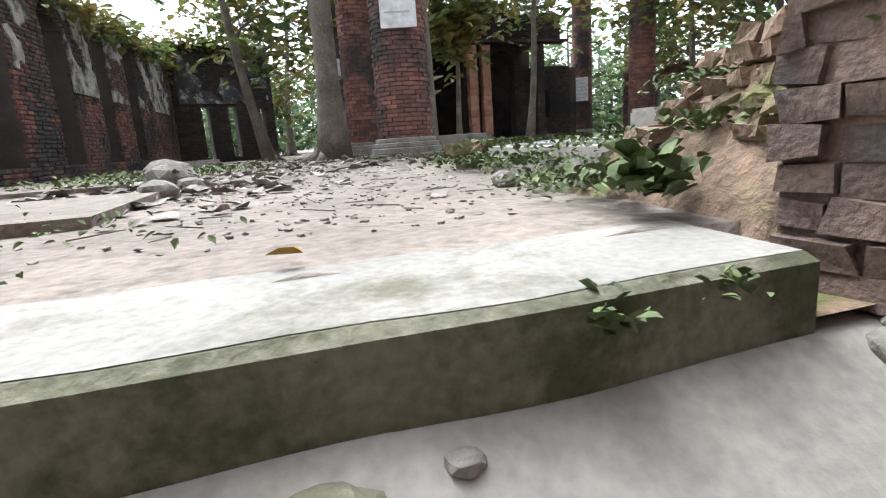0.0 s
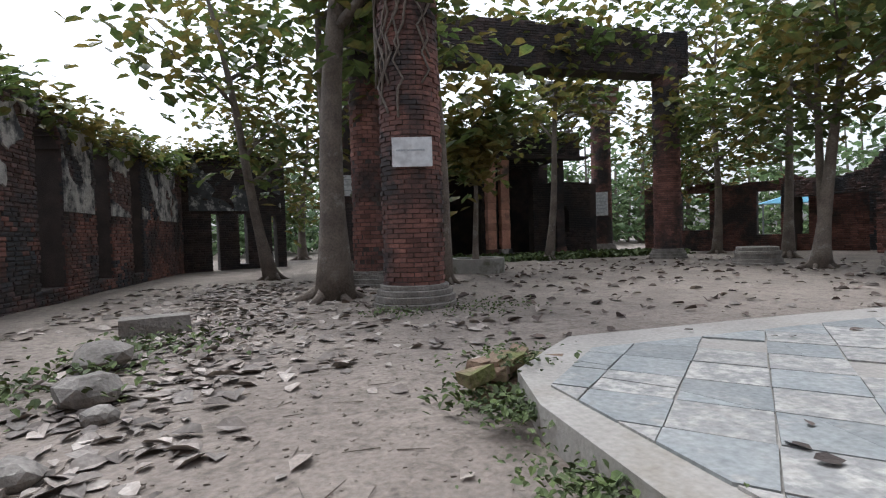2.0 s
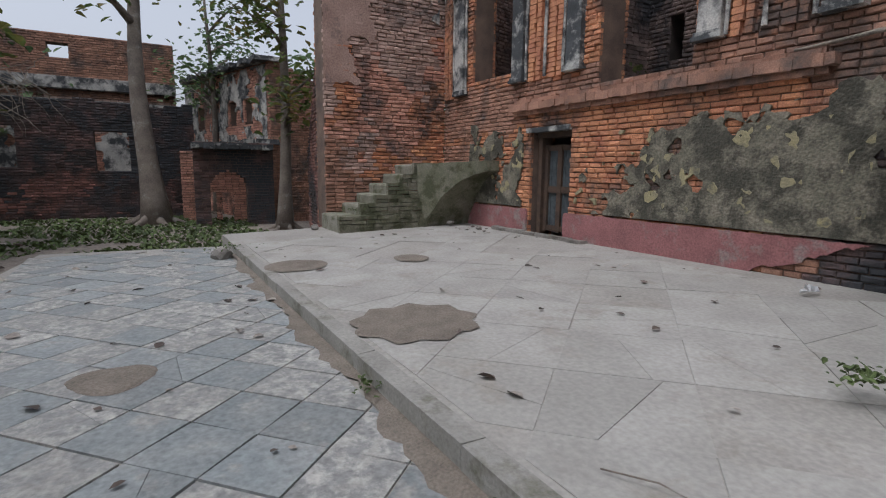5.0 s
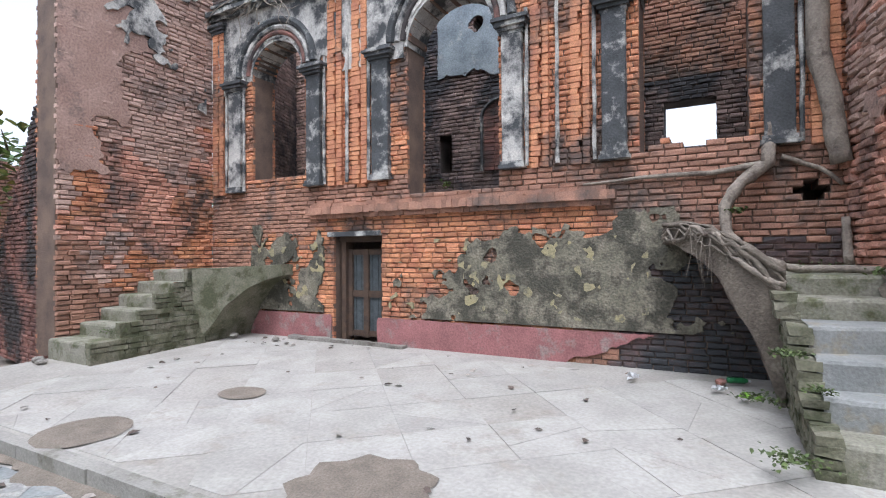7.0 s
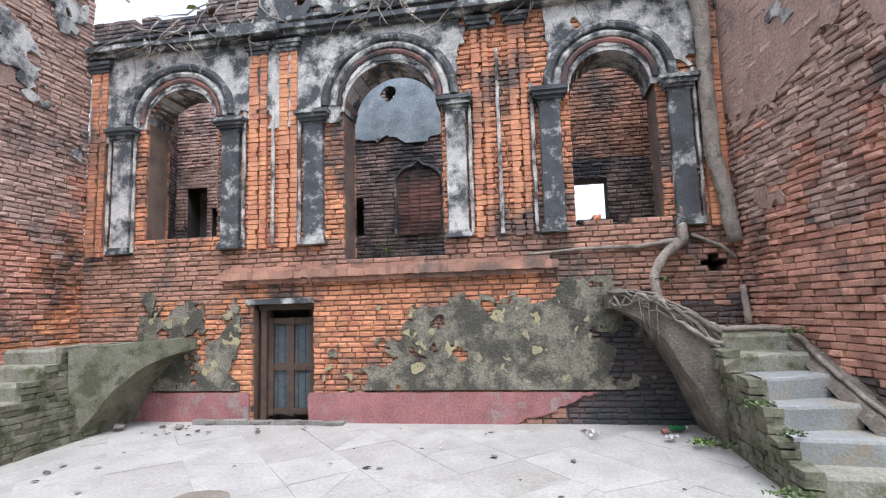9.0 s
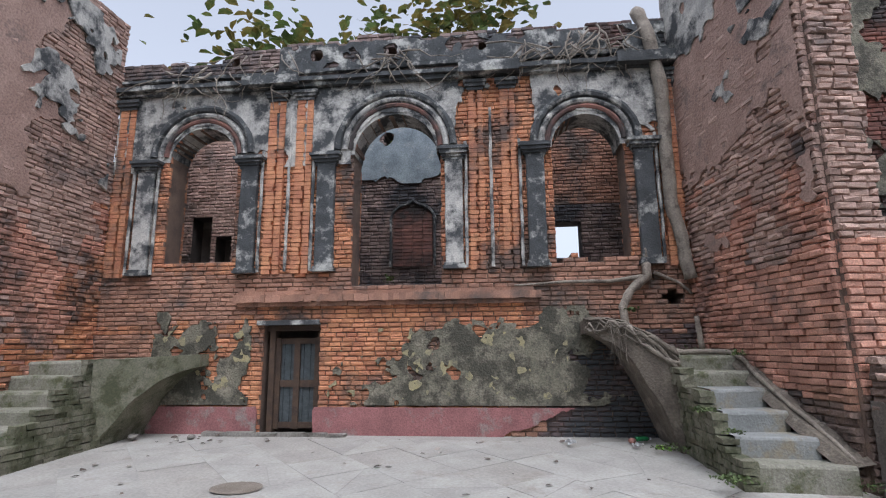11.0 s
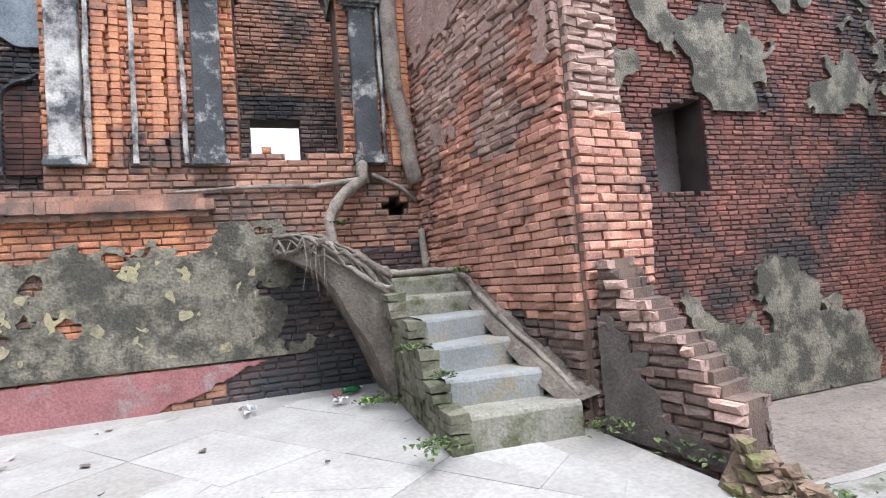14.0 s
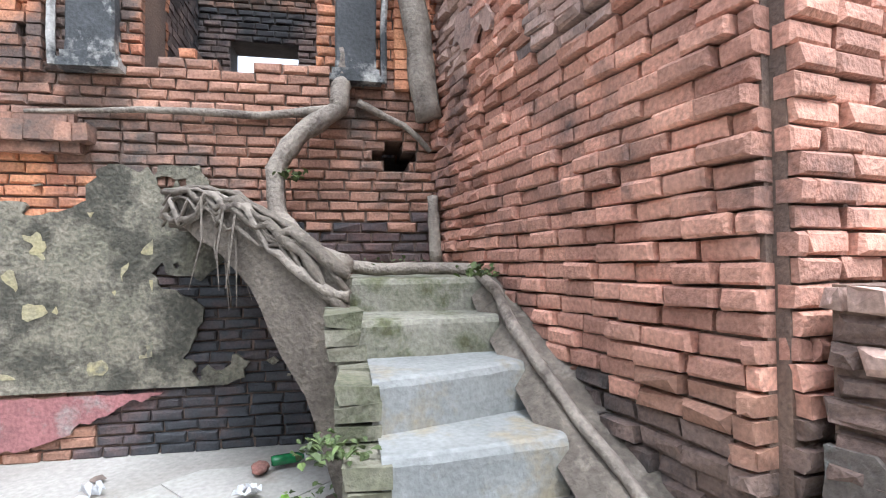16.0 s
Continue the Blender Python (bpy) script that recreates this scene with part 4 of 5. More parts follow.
def lay_tiles(parent, size, angle, limits, zf, mats, centre, name, broken, miss):
    ca, sa = math.cos(angle), math.sin(angle)
    h = size / 2 - (0.005 if size < .5 else 0.002)
    for i in range(-21, 22):
        for j in range(-21, 22):
            cx, cy = centre[0] + (i * ca - j * sa) * size, centre[1] + (i * sa + j * ca) * size
            poly = [(cx + (u * ca - v * sa) * h + rng.uniform(-.006, .006), cy + (u * sa + v * ca) * h + rng.uniform(-.006, .006)) for u, v in ((-1, -1), (1, -1), (1, 1), (-1, 1))]
            for lim in limits:
                poly = clip(poly, *lim) if len(poly) > 2 else poly
            if len(poly) < 3 or rng.random() < miss:
                continue
            pieces = [poly]
            if rng.random() < broken:
                a = rng.uniform(0, math.pi)
                na, nb = math.cos(a), math.sin(a)
                c = na * (cx + rng.uniform(-.12, .12)) + nb * (cy + rng.uniform(-.12, .12))
                pieces = [clip(poly, na, nb, c - .002), clip(poly, -na, -nb, -c - .002)]
            m = mats[(i + j) % len(mats)] if rng.random() > .18 else rng.choice(mats)
            for pc in pieces:
                if len(pc) < 3:
                    continue
                dz = rng.uniform(-.002, .002)
                acc = Acc()
                k = len(pc)
                acc.add([(x, y, zf(y) + dz) for x, y in pc] + [(x, y, zf(y) - .03) for x, y in pc], [tuple(range(k))] + [(q, k + q, k + (q + 1) % k, (q + 1) % k) for q in range(k)])
                put(name, acc, m, parent)


lay_tiles(terrace, 0.42, radians(43), [(0, 1, KERB_Y - .12), (0.02, -1, 7.42), (1, 0.02, 4.3), (-1, 0, 5.4), (0.7, -0.7, 7.75)], lambda y: -0.288, ("tile_grey", "tile_white"), (1.93, -5.53), "tile", .22, .05)
lay_tiles(platform, 0.78, radians(41), [(0, -1, -KERB_Y - .16), (0, 1, -.35), (1, .2, 3.5), (-1, 0, 4.7)], lambda y: plat_z(y) - .007, ("slab",), (0.4, -2.6), "slab", .8, .2)


def sand_patch(name, cx, cy, r, z, lobes, stretch=1.0):
    acc = Acc()
    n_ = 36
    ring = [(cx + r * (1 + .09 * math.cos(lobes * t) + rng.uniform(-.03, .03)) * math.cos(t), cy + r * stretch * (1 + .09 * math.cos(lobes * t) + rng.uniform(-.03, .03)) * math.sin(t)) for t in [2 * math.pi * k / n_ for k in range(n_)]]
    acc.add([(x, y, z(y) + .004) for x, y in ring] + [(cx + (x - cx) * .8, cy + (y - cy) * .8, z(y) + .012) for x, y in ring], [tuple(range(n_, 2 * n_))] + [(k, (k + 1) % n_, n_ + (k + 1) % n_, n_ + k) for k in range(n_)])
    put(name, acc, "sand", None, "earth-filled hollow of a missing inlay in the floor", "floor patch", "floor patches")


a = Acc()
n_ = 90
rim = []
for i in range(n_ + 1):
    x = -4.4 + 8.7 * i / n_
    w = max(.03, .13 + .16 * blot(x, 0, 1.1, 61) + (.3 * math.exp(-((x - 3.0) / .45) ** 2)))
    rim.append((x, w + .03 * noise.noise(Vector((x * 9, 2, 2)))))
a.add([p for x, w in rim for p in ((x, KERB_Y - .03, -.262), (x, KERB_Y - .03 - w * .6, -.272), (x, KERB_Y - .03 - w, -.287))], [(i * 3 + q, i * 3 + q + 1, i * 3 + q + 4, i * 3 + q + 3) for i in range(n_) for q in range(2)])
put("soil_strip", a, "sand", None, "earth drifted along the foot of the kerb", "soil", kind="structure", smooth=True)
sand_patch("floor_patch", 0.66, -4.12, .50, plat_z, 9)
sand_patch("floor_patch", -2.25, -4.35, .36, plat_z, 0)
sand_patch("floor_patch", -1.9, -2.9, .26, plat_z, 0, .8)
sand_patch("floor_patch", 0.47, -6.2, .25, lambda y: -.288, 3)

# ---- columns, ruins and trees of the grove ----
def gz(x, y):
    return ground_z(x, y)


def brick_column(cx, cy, r, h, label, base=True, mat="brick_red", lean=0.0):
    col = thing("brick_column", (cx, cy, gz(cx, cy)), label, "column", "round brick columns")
    z = gz(cx, cy) - .05
    if base:
        a = Acc()
        for dz, rr, hh in ((0, r * 1.36, .13), (.13, r * 1.3, .1), (.23, r * 1.22, .08), (.31, r * 1.12, .07)):
            a.lathe(cx, cy, [(z + dz, rr), (z + dz + .01, rr * 1.015), (z + dz + hh - .012, rr * 1.01), (z + dz + hh, rr * .97)], 22, .012)
        under("base", a, "stone", col, "stepped round plinth")
        z += .36
    core, a = Acc(), Acc()
    core.lathe(cx, cy, [(z, r * .955), (z + h, r * .9)], 20)
    n_ = max(9, int(2 * math.pi * r / .2))
    zz, row = z, 0
    hh = .068 if r > .4 else .085
    while zz < z + h:
        for k in range(n_):
            t0, t1 = 2 * math.pi * (k + .5 * (row % 2) + .03) / n_, 2 * math.pi * (k + .5 * (row % 2) + .97) / n_
            o = r * (1 - .06 * (zz - z) / h) + rng.uniform(-.012, .016)
            i_ = r * .9
            vs = [(cx + q * math.cos(t), cy + q * math.sin(t), zq) for zq in (zz + .006, zz + hh - .006) for q in (i_, o) for t in (t0, t1)]
            a.add(vs, [(2, 3, 7, 6), (4, 6, 7, 5), (0, 1, 3, 2), (0, 2, 6, 4), (1, 5, 7, 3)])
        zz += hh
        row += 1
    under("core", core, "mortar_dark", col)
    tagged(under("brickwork", a, mat, col), kind="stuff")
    return col


COLS = ((4.08, -11.48, .45, 7.5), (4.2, -14.95, .37, 7.0), (4.2, -19.2, .34, 6.2), (-6.5, -18.9, .45, 6.2), (-9.2, -26.9, .5, 7.4))
for cx, cy, r, h in COLS:
    brick_column(cx, cy, r, h, "tall round weathered brick column on a stepped plinth")
# creepers on the first column
a = Acc()
for k in range(16):
    t = rng.uniform(0, 2 * math.pi)
    z = 2.1 + rng.random()
    pts = []
    while z < 7:
        pts.append((4.08 + .47 * math.cos(t), -11.48 + .47 * math.sin(t), z))
        t += rng.uniform(-.3, .3)
        z += rng.uniform(.12, .3)
    a.tube(pts, [.018] * len(pts), 5)
put("creeper_vine", a, "bark", None, "dry woody creeper clinging to a brick column", "vine", smooth=True)


def stump_base(cx, cy, r):
    p = thing("column_base", (cx, cy, gz(cx, cy)), "round stepped stone base of a lost column", "column base", "lost column bases")
    z = gz(cx, cy) - .04
    for k, rr in enumerate((1.0, .94, .86, .88, .8)):
        a = Acc()
        a.lathe(cx, cy, [(z + k * .1, r * rr), (z + k * .1 + .012, r * rr * 1.02), (z + k * .1 + .085, r * rr * 1.01), (z + k * .1 + .1, r * rr * .96)], 20, .015)
        under("base_ring", a, "stone", p)


stump_base(-6.0, -14.9, .62)
stump_base(-5.9, -11.05, .74)

# entablature left across two columns, with a broken cornice
beam, _, _ = brick_wall("entablature", (4.6, -18.8), (-7.1, -18.5), 5.6, lambda s: 7.0 + .2 * noise.noise(Vector((s, 3, 3))), .8, "shade_black", None, .02, True, "mortar_dark", label="near-black brick entablature spanning two columns", category="beam", kind="")
cap = thing("broken_capital", (-8.4, -26.6, 6.3), "stepped brick capital broken on one side", "capital")
for k in range(10):
    a = Acc()
    a.box((-9.6, -27.2, 6.2 + k * .13), (-7.5 + .2 * k + rng.uniform(-.05, .05), -26.1 + .03 * k, 6.33 + k * .13), None, .02)
    under("course", a, "brick_red" if k % 3 else "plaster_white", cap)
a = Acc()
a.tube([(-6.9, -18.7, 6.45), (-8.4, -19.3, 6.5), (-9.75, -20.1, 6.4)], [.09, .08, .08], 8)
put("timber_beam", a, "bark", None, "bare timber pole laid from a column to a tree", "beam", smooth=True)


def sign(cx, cy, z0, z1, w, toward, label, lines):
    d = Vector((toward[0] - cx, toward[1] - cy, 0)).normalized()
    m = Matrix.Translation((cx, cy, 0)) @ Matrix(((-d.y, d.x, 0, 0), (d.x, d.y, 0, 0), (0, 0, 1, 0), (0, 0, 0, 1)))
    p = thing("notice_sign", (cx, cy, z0), label, "sign", "notices on the columns")
    a = Acc()
    a.box((-w / 2, -.012, z0), (w / 2, .012, z1), m)
    under("board", a, "sign", p)
    for k in range(lines):
        a = Acc()
        zz = z1 - (z1 - z0) * (k + .8) / (lines + .8)
        a.box((-w * .4 * rng.uniform(.6, 1), -.016, zz - .012), (w * .4 * rng.uniform(.6, 1), .016, zz + .012), m)
        under("text_line", a, "ink", p)


sign(4.17, -11.0, 1.50, 1.90, .55, (5.9, -4.2), "blank white enamel notice on a brick column", 1)
sign(-8.85, -26.47, 1.25, 2.4, .7, (5.5, -4.7), "white notice with grey lines on a brick column", 6)
sign(4.24, -18.84, 1.72, 2.3, .36, (5.6, -4.4), "small white notice on a brick column", 3)


def tree(cx, cy, r, h, lean, leaves, crown, label, size=.32, mat="leaf", forks=5, low=.45, group="young teak trees", bend=.25):
    z0 = gz(cx, cy)
    t = thing("tree", (cx, cy, z0), label, "tree", group)
    a = Acc()
    n_ = 12
    pts = [Vector((cx + lean[0] * (i / n_) + bend * r * 1.3 * math.sin(i * .6 + cx), cy + lean[1] * (i / n_) + bend * r * 1.3 * math.cos(i * .55 + cy), z0 - .08 + h * i / n_)) for i in range(n_ + 1)]
    a.tube(pts, [r * (1.5 if i == 0 else 1.15 if i == 1 else 1 - .75 * i / n_) for i in range(n_ + 1)], 9)
    for k in range(6):
        an = k * 1.05 + cx
        a.tube([(cx, cy, z0 + .3), (cx + math.cos(an) * r * 1.5, cy + math.sin(an) * r * 1.5, z0 + .06), (cx + math.cos(an) * r * 3.2, cy + math.sin(an) * r * 3.2, z0 - .06)], [r * .55, r * .4, r * .12], 6)
    tips = []
    for k in range(forks):
        i = int(n_ * (low + (1 - low) * k / forks))
        p = pts[i]
        an = rng.uniform(0, 2 * math.pi)
        ln = crown * rng.uniform(.6, 1.05)
        br = [p + Vector((math.cos(an) * ln * q, math.sin(an) * ln * q, ln * (.75 * q - .2 * q * q))) + Vector((rng.uniform(-.1, .1), rng.uniform(-.1, .1), 0)) * q for q in (0, .3, .65, 1)]
        a.tube(br, [r * .42, r * .3, r * .18, r * .07], 6)
        tips += br[1:]
        for _ in range(3):
            b0 = rng.choice(br[1:])
            an2 = an + rng.uniform(-1.2, 1.2)
            e = b0 + Vector((math.cos(an2), math.sin(an2), rng.uniform(-.2, .7))) * crown * .45
            a.tube([b0, (b0 + e) / 2 + Vector((0, 0, .05)), e], [r * .14, r * .1, r * .04], 5)
            tips.append(e)
    tips.append(pts[-1])
    under("trunk", a, "bark", t, smooth=True)
    c = Acc()
    for k in range(int(leaves * 1.25)):
        b = rng.choice(tips)
        p = b + Vector((rng.gauss(0, .28), rng.gauss(0, .28), rng.gauss(0, .22))) * crown
        c.leaf(p, size * rng.uniform(.45, 1.0), 1, .7)
    if leaves:
        under("crown", c, mat, t)
    return t


tree(5.2, -12.95, .24, 9.0, (-.5, .5), 900, 2.4, "stout grey-brown tree trunk with large leaves", low=.5, size=.4)
tree(6.3, -18.0, .15, 7.5, (1.3, .5), 1100, 2.4, "slender leaning tree beside a brick column", low=.35, size=.42)
tree(4.9, -14.6, .13, 8.0, (.4, .2), 500, 2.0, "pale slender tree beside the brick columns", low=.5, size=.4)
tree(2.75, -14.3, .11, 7.8, (.3, .5), 600, 2.0, "thin pale tree beside a brick column", low=.5, size=.4)
tree(1.1, -17.0, .09, 4.6, (.1, .2), 460, 1.3, "young broad-leaved tree in a round planter", size=.5, low=.55)
tree(-5.8, -13.1, .16, 6.8, (-.5, .5), 1000, 2.3, "twin-stemmed tree with spreading surface roots", low=.5, size=.42)
tree(-6.25, -13.3, .12, 6.8, (.5, .2), 600, 2.0, "slim stem beside a twin tree", low=.5, size=.42)
tree(-8.6, -16.2, .15, 7.5, (.2, .3), 900, 2.3, "straight young tree on bare earth", low=.45, size=.42)
tree(-9.7, -20.1, .15, 8.5, (.1, .2), 1100, 2.6, "straight young tree with dense leaves", low=.35, size=.45)
tree(-8.7, -9.9, .19, 5.4, (-.1, -.2), 560, 1.5, "small tree with drooping dark leaves", size=.46, low=.55)
tree(-12.2, -5.8, .3, 9.5, (-1.6, -.2), 260, 2.4, "tall leaning grey tree with sparse twigs", low=.6)
tree(-10.4, -2.6, .18, 8.5, (-.1, .1), 420, 1.2, "pale upright tree beside a ruined house", low=.35)
tree(-3.6, 8.2, .3, 12.6, (.4, 0), 3000, 3.0, "large leafy tree behind the ruined facade", size=.5, low=.6)
tree(5.4, -30.0, .2, 7.0, (-.5, .3), 900, 2.6, "leafy tree beyond the sooty ruin", low=.3, size=.5)
tree(2.2, -21.5, .16, 8.0, (.6, .3), 1200, 2.6, "leafy yellow-green tree behind the columns", low=.35, size=.46)
tree(-3.0, -20.8, .14, 8.5, (-.4, .5), 1100, 2.6, "thin tree with large drooping leaves", low=.5, size=.48)
tree(-11.5, -24.5, .2, 9.0, (.3, .2), 1000, 3.0, "dense tree behind the far brick column", low=.25, size=.5)
tree(-17.5, -15.5, .28, 10.0, (.3, .2), 2600, 3.2, "tall blue-green tree beyond the broken arch", low=.25, size=.5, mat="leaf_far")
tree(-19.0, -12.0, .25, 8.5, (.2, .1), 1800, 2.8, "bushy green tree beyond the far wall", low=.2, size=.5, mat="leaf_far")
tree(-16.5, -3.6, .15, 7.5, (.6, -.2), 700, 1.7, "feathery pale tree growing over a ruined house", low=.55, size=.28, mat="leaf_far")

# round planter
p = thing("round_planter", (1.1, -17.0, gz(1.1, -17.0)), "round grey cement planter holding a young tree", "planter")
a = Acc()
n_ = 28
zb = gz(1.1, -17.0) - .03
prof = [(.72, zb), (.72, zb + .40), (.705, zb + .415), (.615, zb + .415), (.60, zb + .40), (.60, zb + .28)]
a.add([(1.1 + r * math.cos(2 * math.pi * k / n_), -17.0 + r * math.sin(2 * math.pi * k / n_), z) for r, z in prof for k in range(n_)],
      [(i * n_ + k, i * n_ + (k + 1) % n_, (i + 1) * n_ + (k + 1) % n_, (i + 1) * n_ + k) for i in range(5) for k in range(n_)])
under("ring", a, "concrete", p)
a = Acc()
a.lathe(1.1, -17.0, [(zb + .2, .6), (zb + .3, .6), (zb + .33, .3)], 20, .03)
under("soil", a, "dirt", p)

# sooty ruin along the path
def lb_solid(s, z):
    for c_, w, zt in ((3.1, .5, 3.4), (5.4, .45, 2.4), (7.6, .4, 2.6), (9.6, .4, 2.5)):
        if abs(s - c_) < w and z < zt + .5 * math.sqrt(max(0, 1 - ((s - c_) / w) ** 2)) and z > -.2:
            return False
    return True


def lb_top(s):
    return max(3.0, 5.6 - .62 * s) + .45 * noise.noise(Vector((s * .7, 1, 1)))


lb, BMx, _ = brick_wall("wall_sooty_ruin", (10.3, -9.5), (9.3, -23.2), -.6, lb_top, .7, "brick_black", lb_solid, .02, False, "mortar_dark", label="long blackened brick ruin with arched openings", pick=lambda s, z: "brick_red" if z < 1.3 + blot(s, z, .6, 5) and blot(s, z, .8, 9) > -.1 else None)
patch("pale_lichen_plaster", BMx, .3, 13.2, 1.2, 5.0, "plaster_white", lambda s, z: blot(s, z, .8, 81) - .02 - (9 if not lb_solid(s, z) or z > lb_top(s) - .1 else 0), parent=lb, cell=.1)
brick_wall("wall_sooty_ruin_inner", (11.8, -9.5), (10.9, -23), -.6, 2.9, .5, "brick_black", None, .02, False, "mortar_dark", label="inner wall of the sooty ruin")
cross, CMx, _ = brick_wall("wall_sooty_cross", (9.4, -23.2), (6.0, -24.3), -.6, lambda s: 3.6 + .3 * noise.noise(Vector((s, 8, 1))), .5, "shade_black", lambda s, z: not (1.0 < s < 1.25 and z < 1.5 or 1.9 < s < 2.2 and -.3 < z < 1.5 or 3.0 < s < 3.2 and z < 1.4), .02, True, "mortar_dark", label="blackened brick cross wall with narrow openings")
patch("cross_plaster", CMx, .3, 3.4, 1.6, 3.4, "plaster_black", lambda s, z: blot(s, z, .9, 33) + .1, parent=cross, cell=.1)

gw = Acc()
for k in range(1700):
    s = rng.random() ** .7
    x, y = 10.3 - 1.0 * s, -9.5 - 13.7 * s
    zt = lb_top(13.7 * s)
    gw.leaf((x + rng.gauss(0, .2), y, zt + rng.gauss(0, .22)), rng.uniform(.1, .3), 1, .8)
for k in range(700):
    s = rng.random()
    gw.leaf((9.4 - 3.4 * s, -23.2 - 1.1 * s + rng.gauss(0, .2), 3.6 + rng.gauss(0, .2)), rng.uniform(.1, .3), 1, .8)
put("wall_top_growth", gw, "leaf", None, "leafy growth along the ruined wall tops", "plants", kind="stuff")

# dark portico at the end of the grove, shade put into its near-black brick
def po_solid(s, z):
    x = 2.2 - s
    if .3 < x < 1.6 and z < 3.0 or -1.75 < x < -.1 and z < 3.45:
        return False
    if -4.1 < x < -2.95 and z < 2.75 + .6 * math.sqrt(max(0, 1 - ((x + 3.5) / .6) ** 2)):
        return False
    return not (-5.8 < x < -5.1 and .5 < z < 1.3 + .4 * math.sqrt(max(0, 1 - ((x + 5.45) / .36) ** 2)))


brick_wall("wall_portico", (2.2, -24.3), (-6.9, -24.3), -.6, lambda s: (3.75 if s < 6.6 else 2.65) + .12 * noise.noise(Vector((s * .8, 2, 8))), .5, "shade_black", po_solid, .02, False, "mortar_dark", label="brick wall of a collapsed portico, shade put into its colour")
brick_wall("wall_portico_parapet", (2.4, -23.9), (-6.2, -23.9), 3.72, lambda s: 4.75 + .25 * noise.noise(Vector((s * .8, 2, 8))), .9, "shade_black", None, .02, False, "mortar_dark", label="heavy parapet band over the portico, shade in its colour")
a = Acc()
# The first box is an unseen roof, added to darken the inside.
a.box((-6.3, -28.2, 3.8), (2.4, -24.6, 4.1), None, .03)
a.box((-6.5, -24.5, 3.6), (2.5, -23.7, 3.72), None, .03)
put("portico_roof", a, "shade_black", None, "sagging portico roof slab, shade in its colour", "roof", kind="structure")
# Unseen rear and side walls, added to keep light out of the portico.
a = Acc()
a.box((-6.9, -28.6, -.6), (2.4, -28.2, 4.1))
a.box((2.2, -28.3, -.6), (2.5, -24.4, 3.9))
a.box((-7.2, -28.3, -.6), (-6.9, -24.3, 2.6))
put("wall_portico_rear", a, "shade_black", None, "unseen rear and side walls that keep the portico dark", "wall", kind="structure")
for x, mt in ((-2.08, "plaster_yellow"), (-2.68, "plaster_yellow"), (-5.2, "shade_black"), (.0, "shade_black")):
    p = thing("portico_pillar", (x, -24.0, gz(x, -24.0)), "flaking square pillar under the portico roof", "pillar", "portico pillars")
    a = Acc()
    zb = gz(x, -24.0) - .05
    for i in range(14):
        a.box((x - .18, -24.2, zb + i * .29), (x + .18, -23.85, zb + i * .29 + .288), None, .015)
    under("shaft", a, "brick_side" if mt == "plaster_yellow" else mt, p)
    a = Acc()
    a.box((x - .24, -24.25, zb), (x + .24, -23.8, zb + .4), None, .02)
    under("base", a, "plaster_white" if x == -2.68 else "brick_red", p)

# far ruined wall with two windows, and the set-back storey behind it
FX = -14.5


def fw_solid(s, z):
    y = -18 + s
    for y0, y1, z0, z1 in ((-10.08, -9.06, 1.06, 2.15), (-7.24, -6.32, 0.99, 2.08)):
        if y0 < y < y1 and z0 < z < z1 + .08 * (1 - (2 * (y - y0) / (y1 - y0) - 1) ** 2):
            return False
    return True


brick_wall("wall_far", (FX, -18), (FX, -4.5), -.6, lambda s: 3.0 + .12 * noise.noise(Vector((s, 1, 6))) - (.9 if s < 6 else 0), .5, "brick_black", fw_solid, .02, True, "mortar_dark", label="dark brick garden wall with two window holes", pick=lambda s, z: "brick_red" if blot(s, z, .7, 3) > .05 and z < 1.6 else None)
# Lighter low bricks and white patches stand in for sunlight on this wall.
up, UM, _ = brick_wall("wall_far_storey", (-17.5, -14), (-17.5, -4.8), -.6, lambda s: 5.4 + .1 * noise.noise(Vector((s, 4, 6))), .5, "brick_brown", lambda s, z: not (5.45 < s < 6.05 and 4.6 < z < 5.08), .02, True, "mortar", pick=lambda s, z: "brick_side" if z < 2.2 else "brick_pale" if z < 3.4 else None, label="upper brick storey of a ruined house with a pale band")
patch("storey_plaster", UM, 1, 9, .3, 3.0, "plaster_white", lambda s, z: blot(s, z, .9, 44) + .05, parent=up, cell=.1, off=.03)
a = Acc()
a.box((-17.5, -14, 3.62), (-17.25, -4.8, 4.0), None, .02)
a.box((-17.5, -14, 3.0), (-17.36, -4.8, 3.3), None, .02)
put("plaster_band", a, "plaster_white", up, "pale plaster band")
a = Acc()
for k in range(110):
    x, y, z = FX + .3 + rng.uniform(-.1, .5), rng.uniform(-12.5, -8.4), 3.0 + rng.uniform(-.3, .7)
    pts = [(x, y, z)]
    an = rng.uniform(0, 6.3)
    for q in range(5):
        an += rng.uniform(-.6, .6)
        x, y, z = x + rng.uniform(-.05, .08), y + .28 * math.cos(an), z + .2 * math.sin(an) - .09
        pts.append((x, y, z))
    a.tube(pts, [.018, .016, .013, .01, .007, .004], 4)
put("dry_brush", a, "root", None, "tangle of dry pale twigs hanging over the far wall", "brush", kind="stuff")


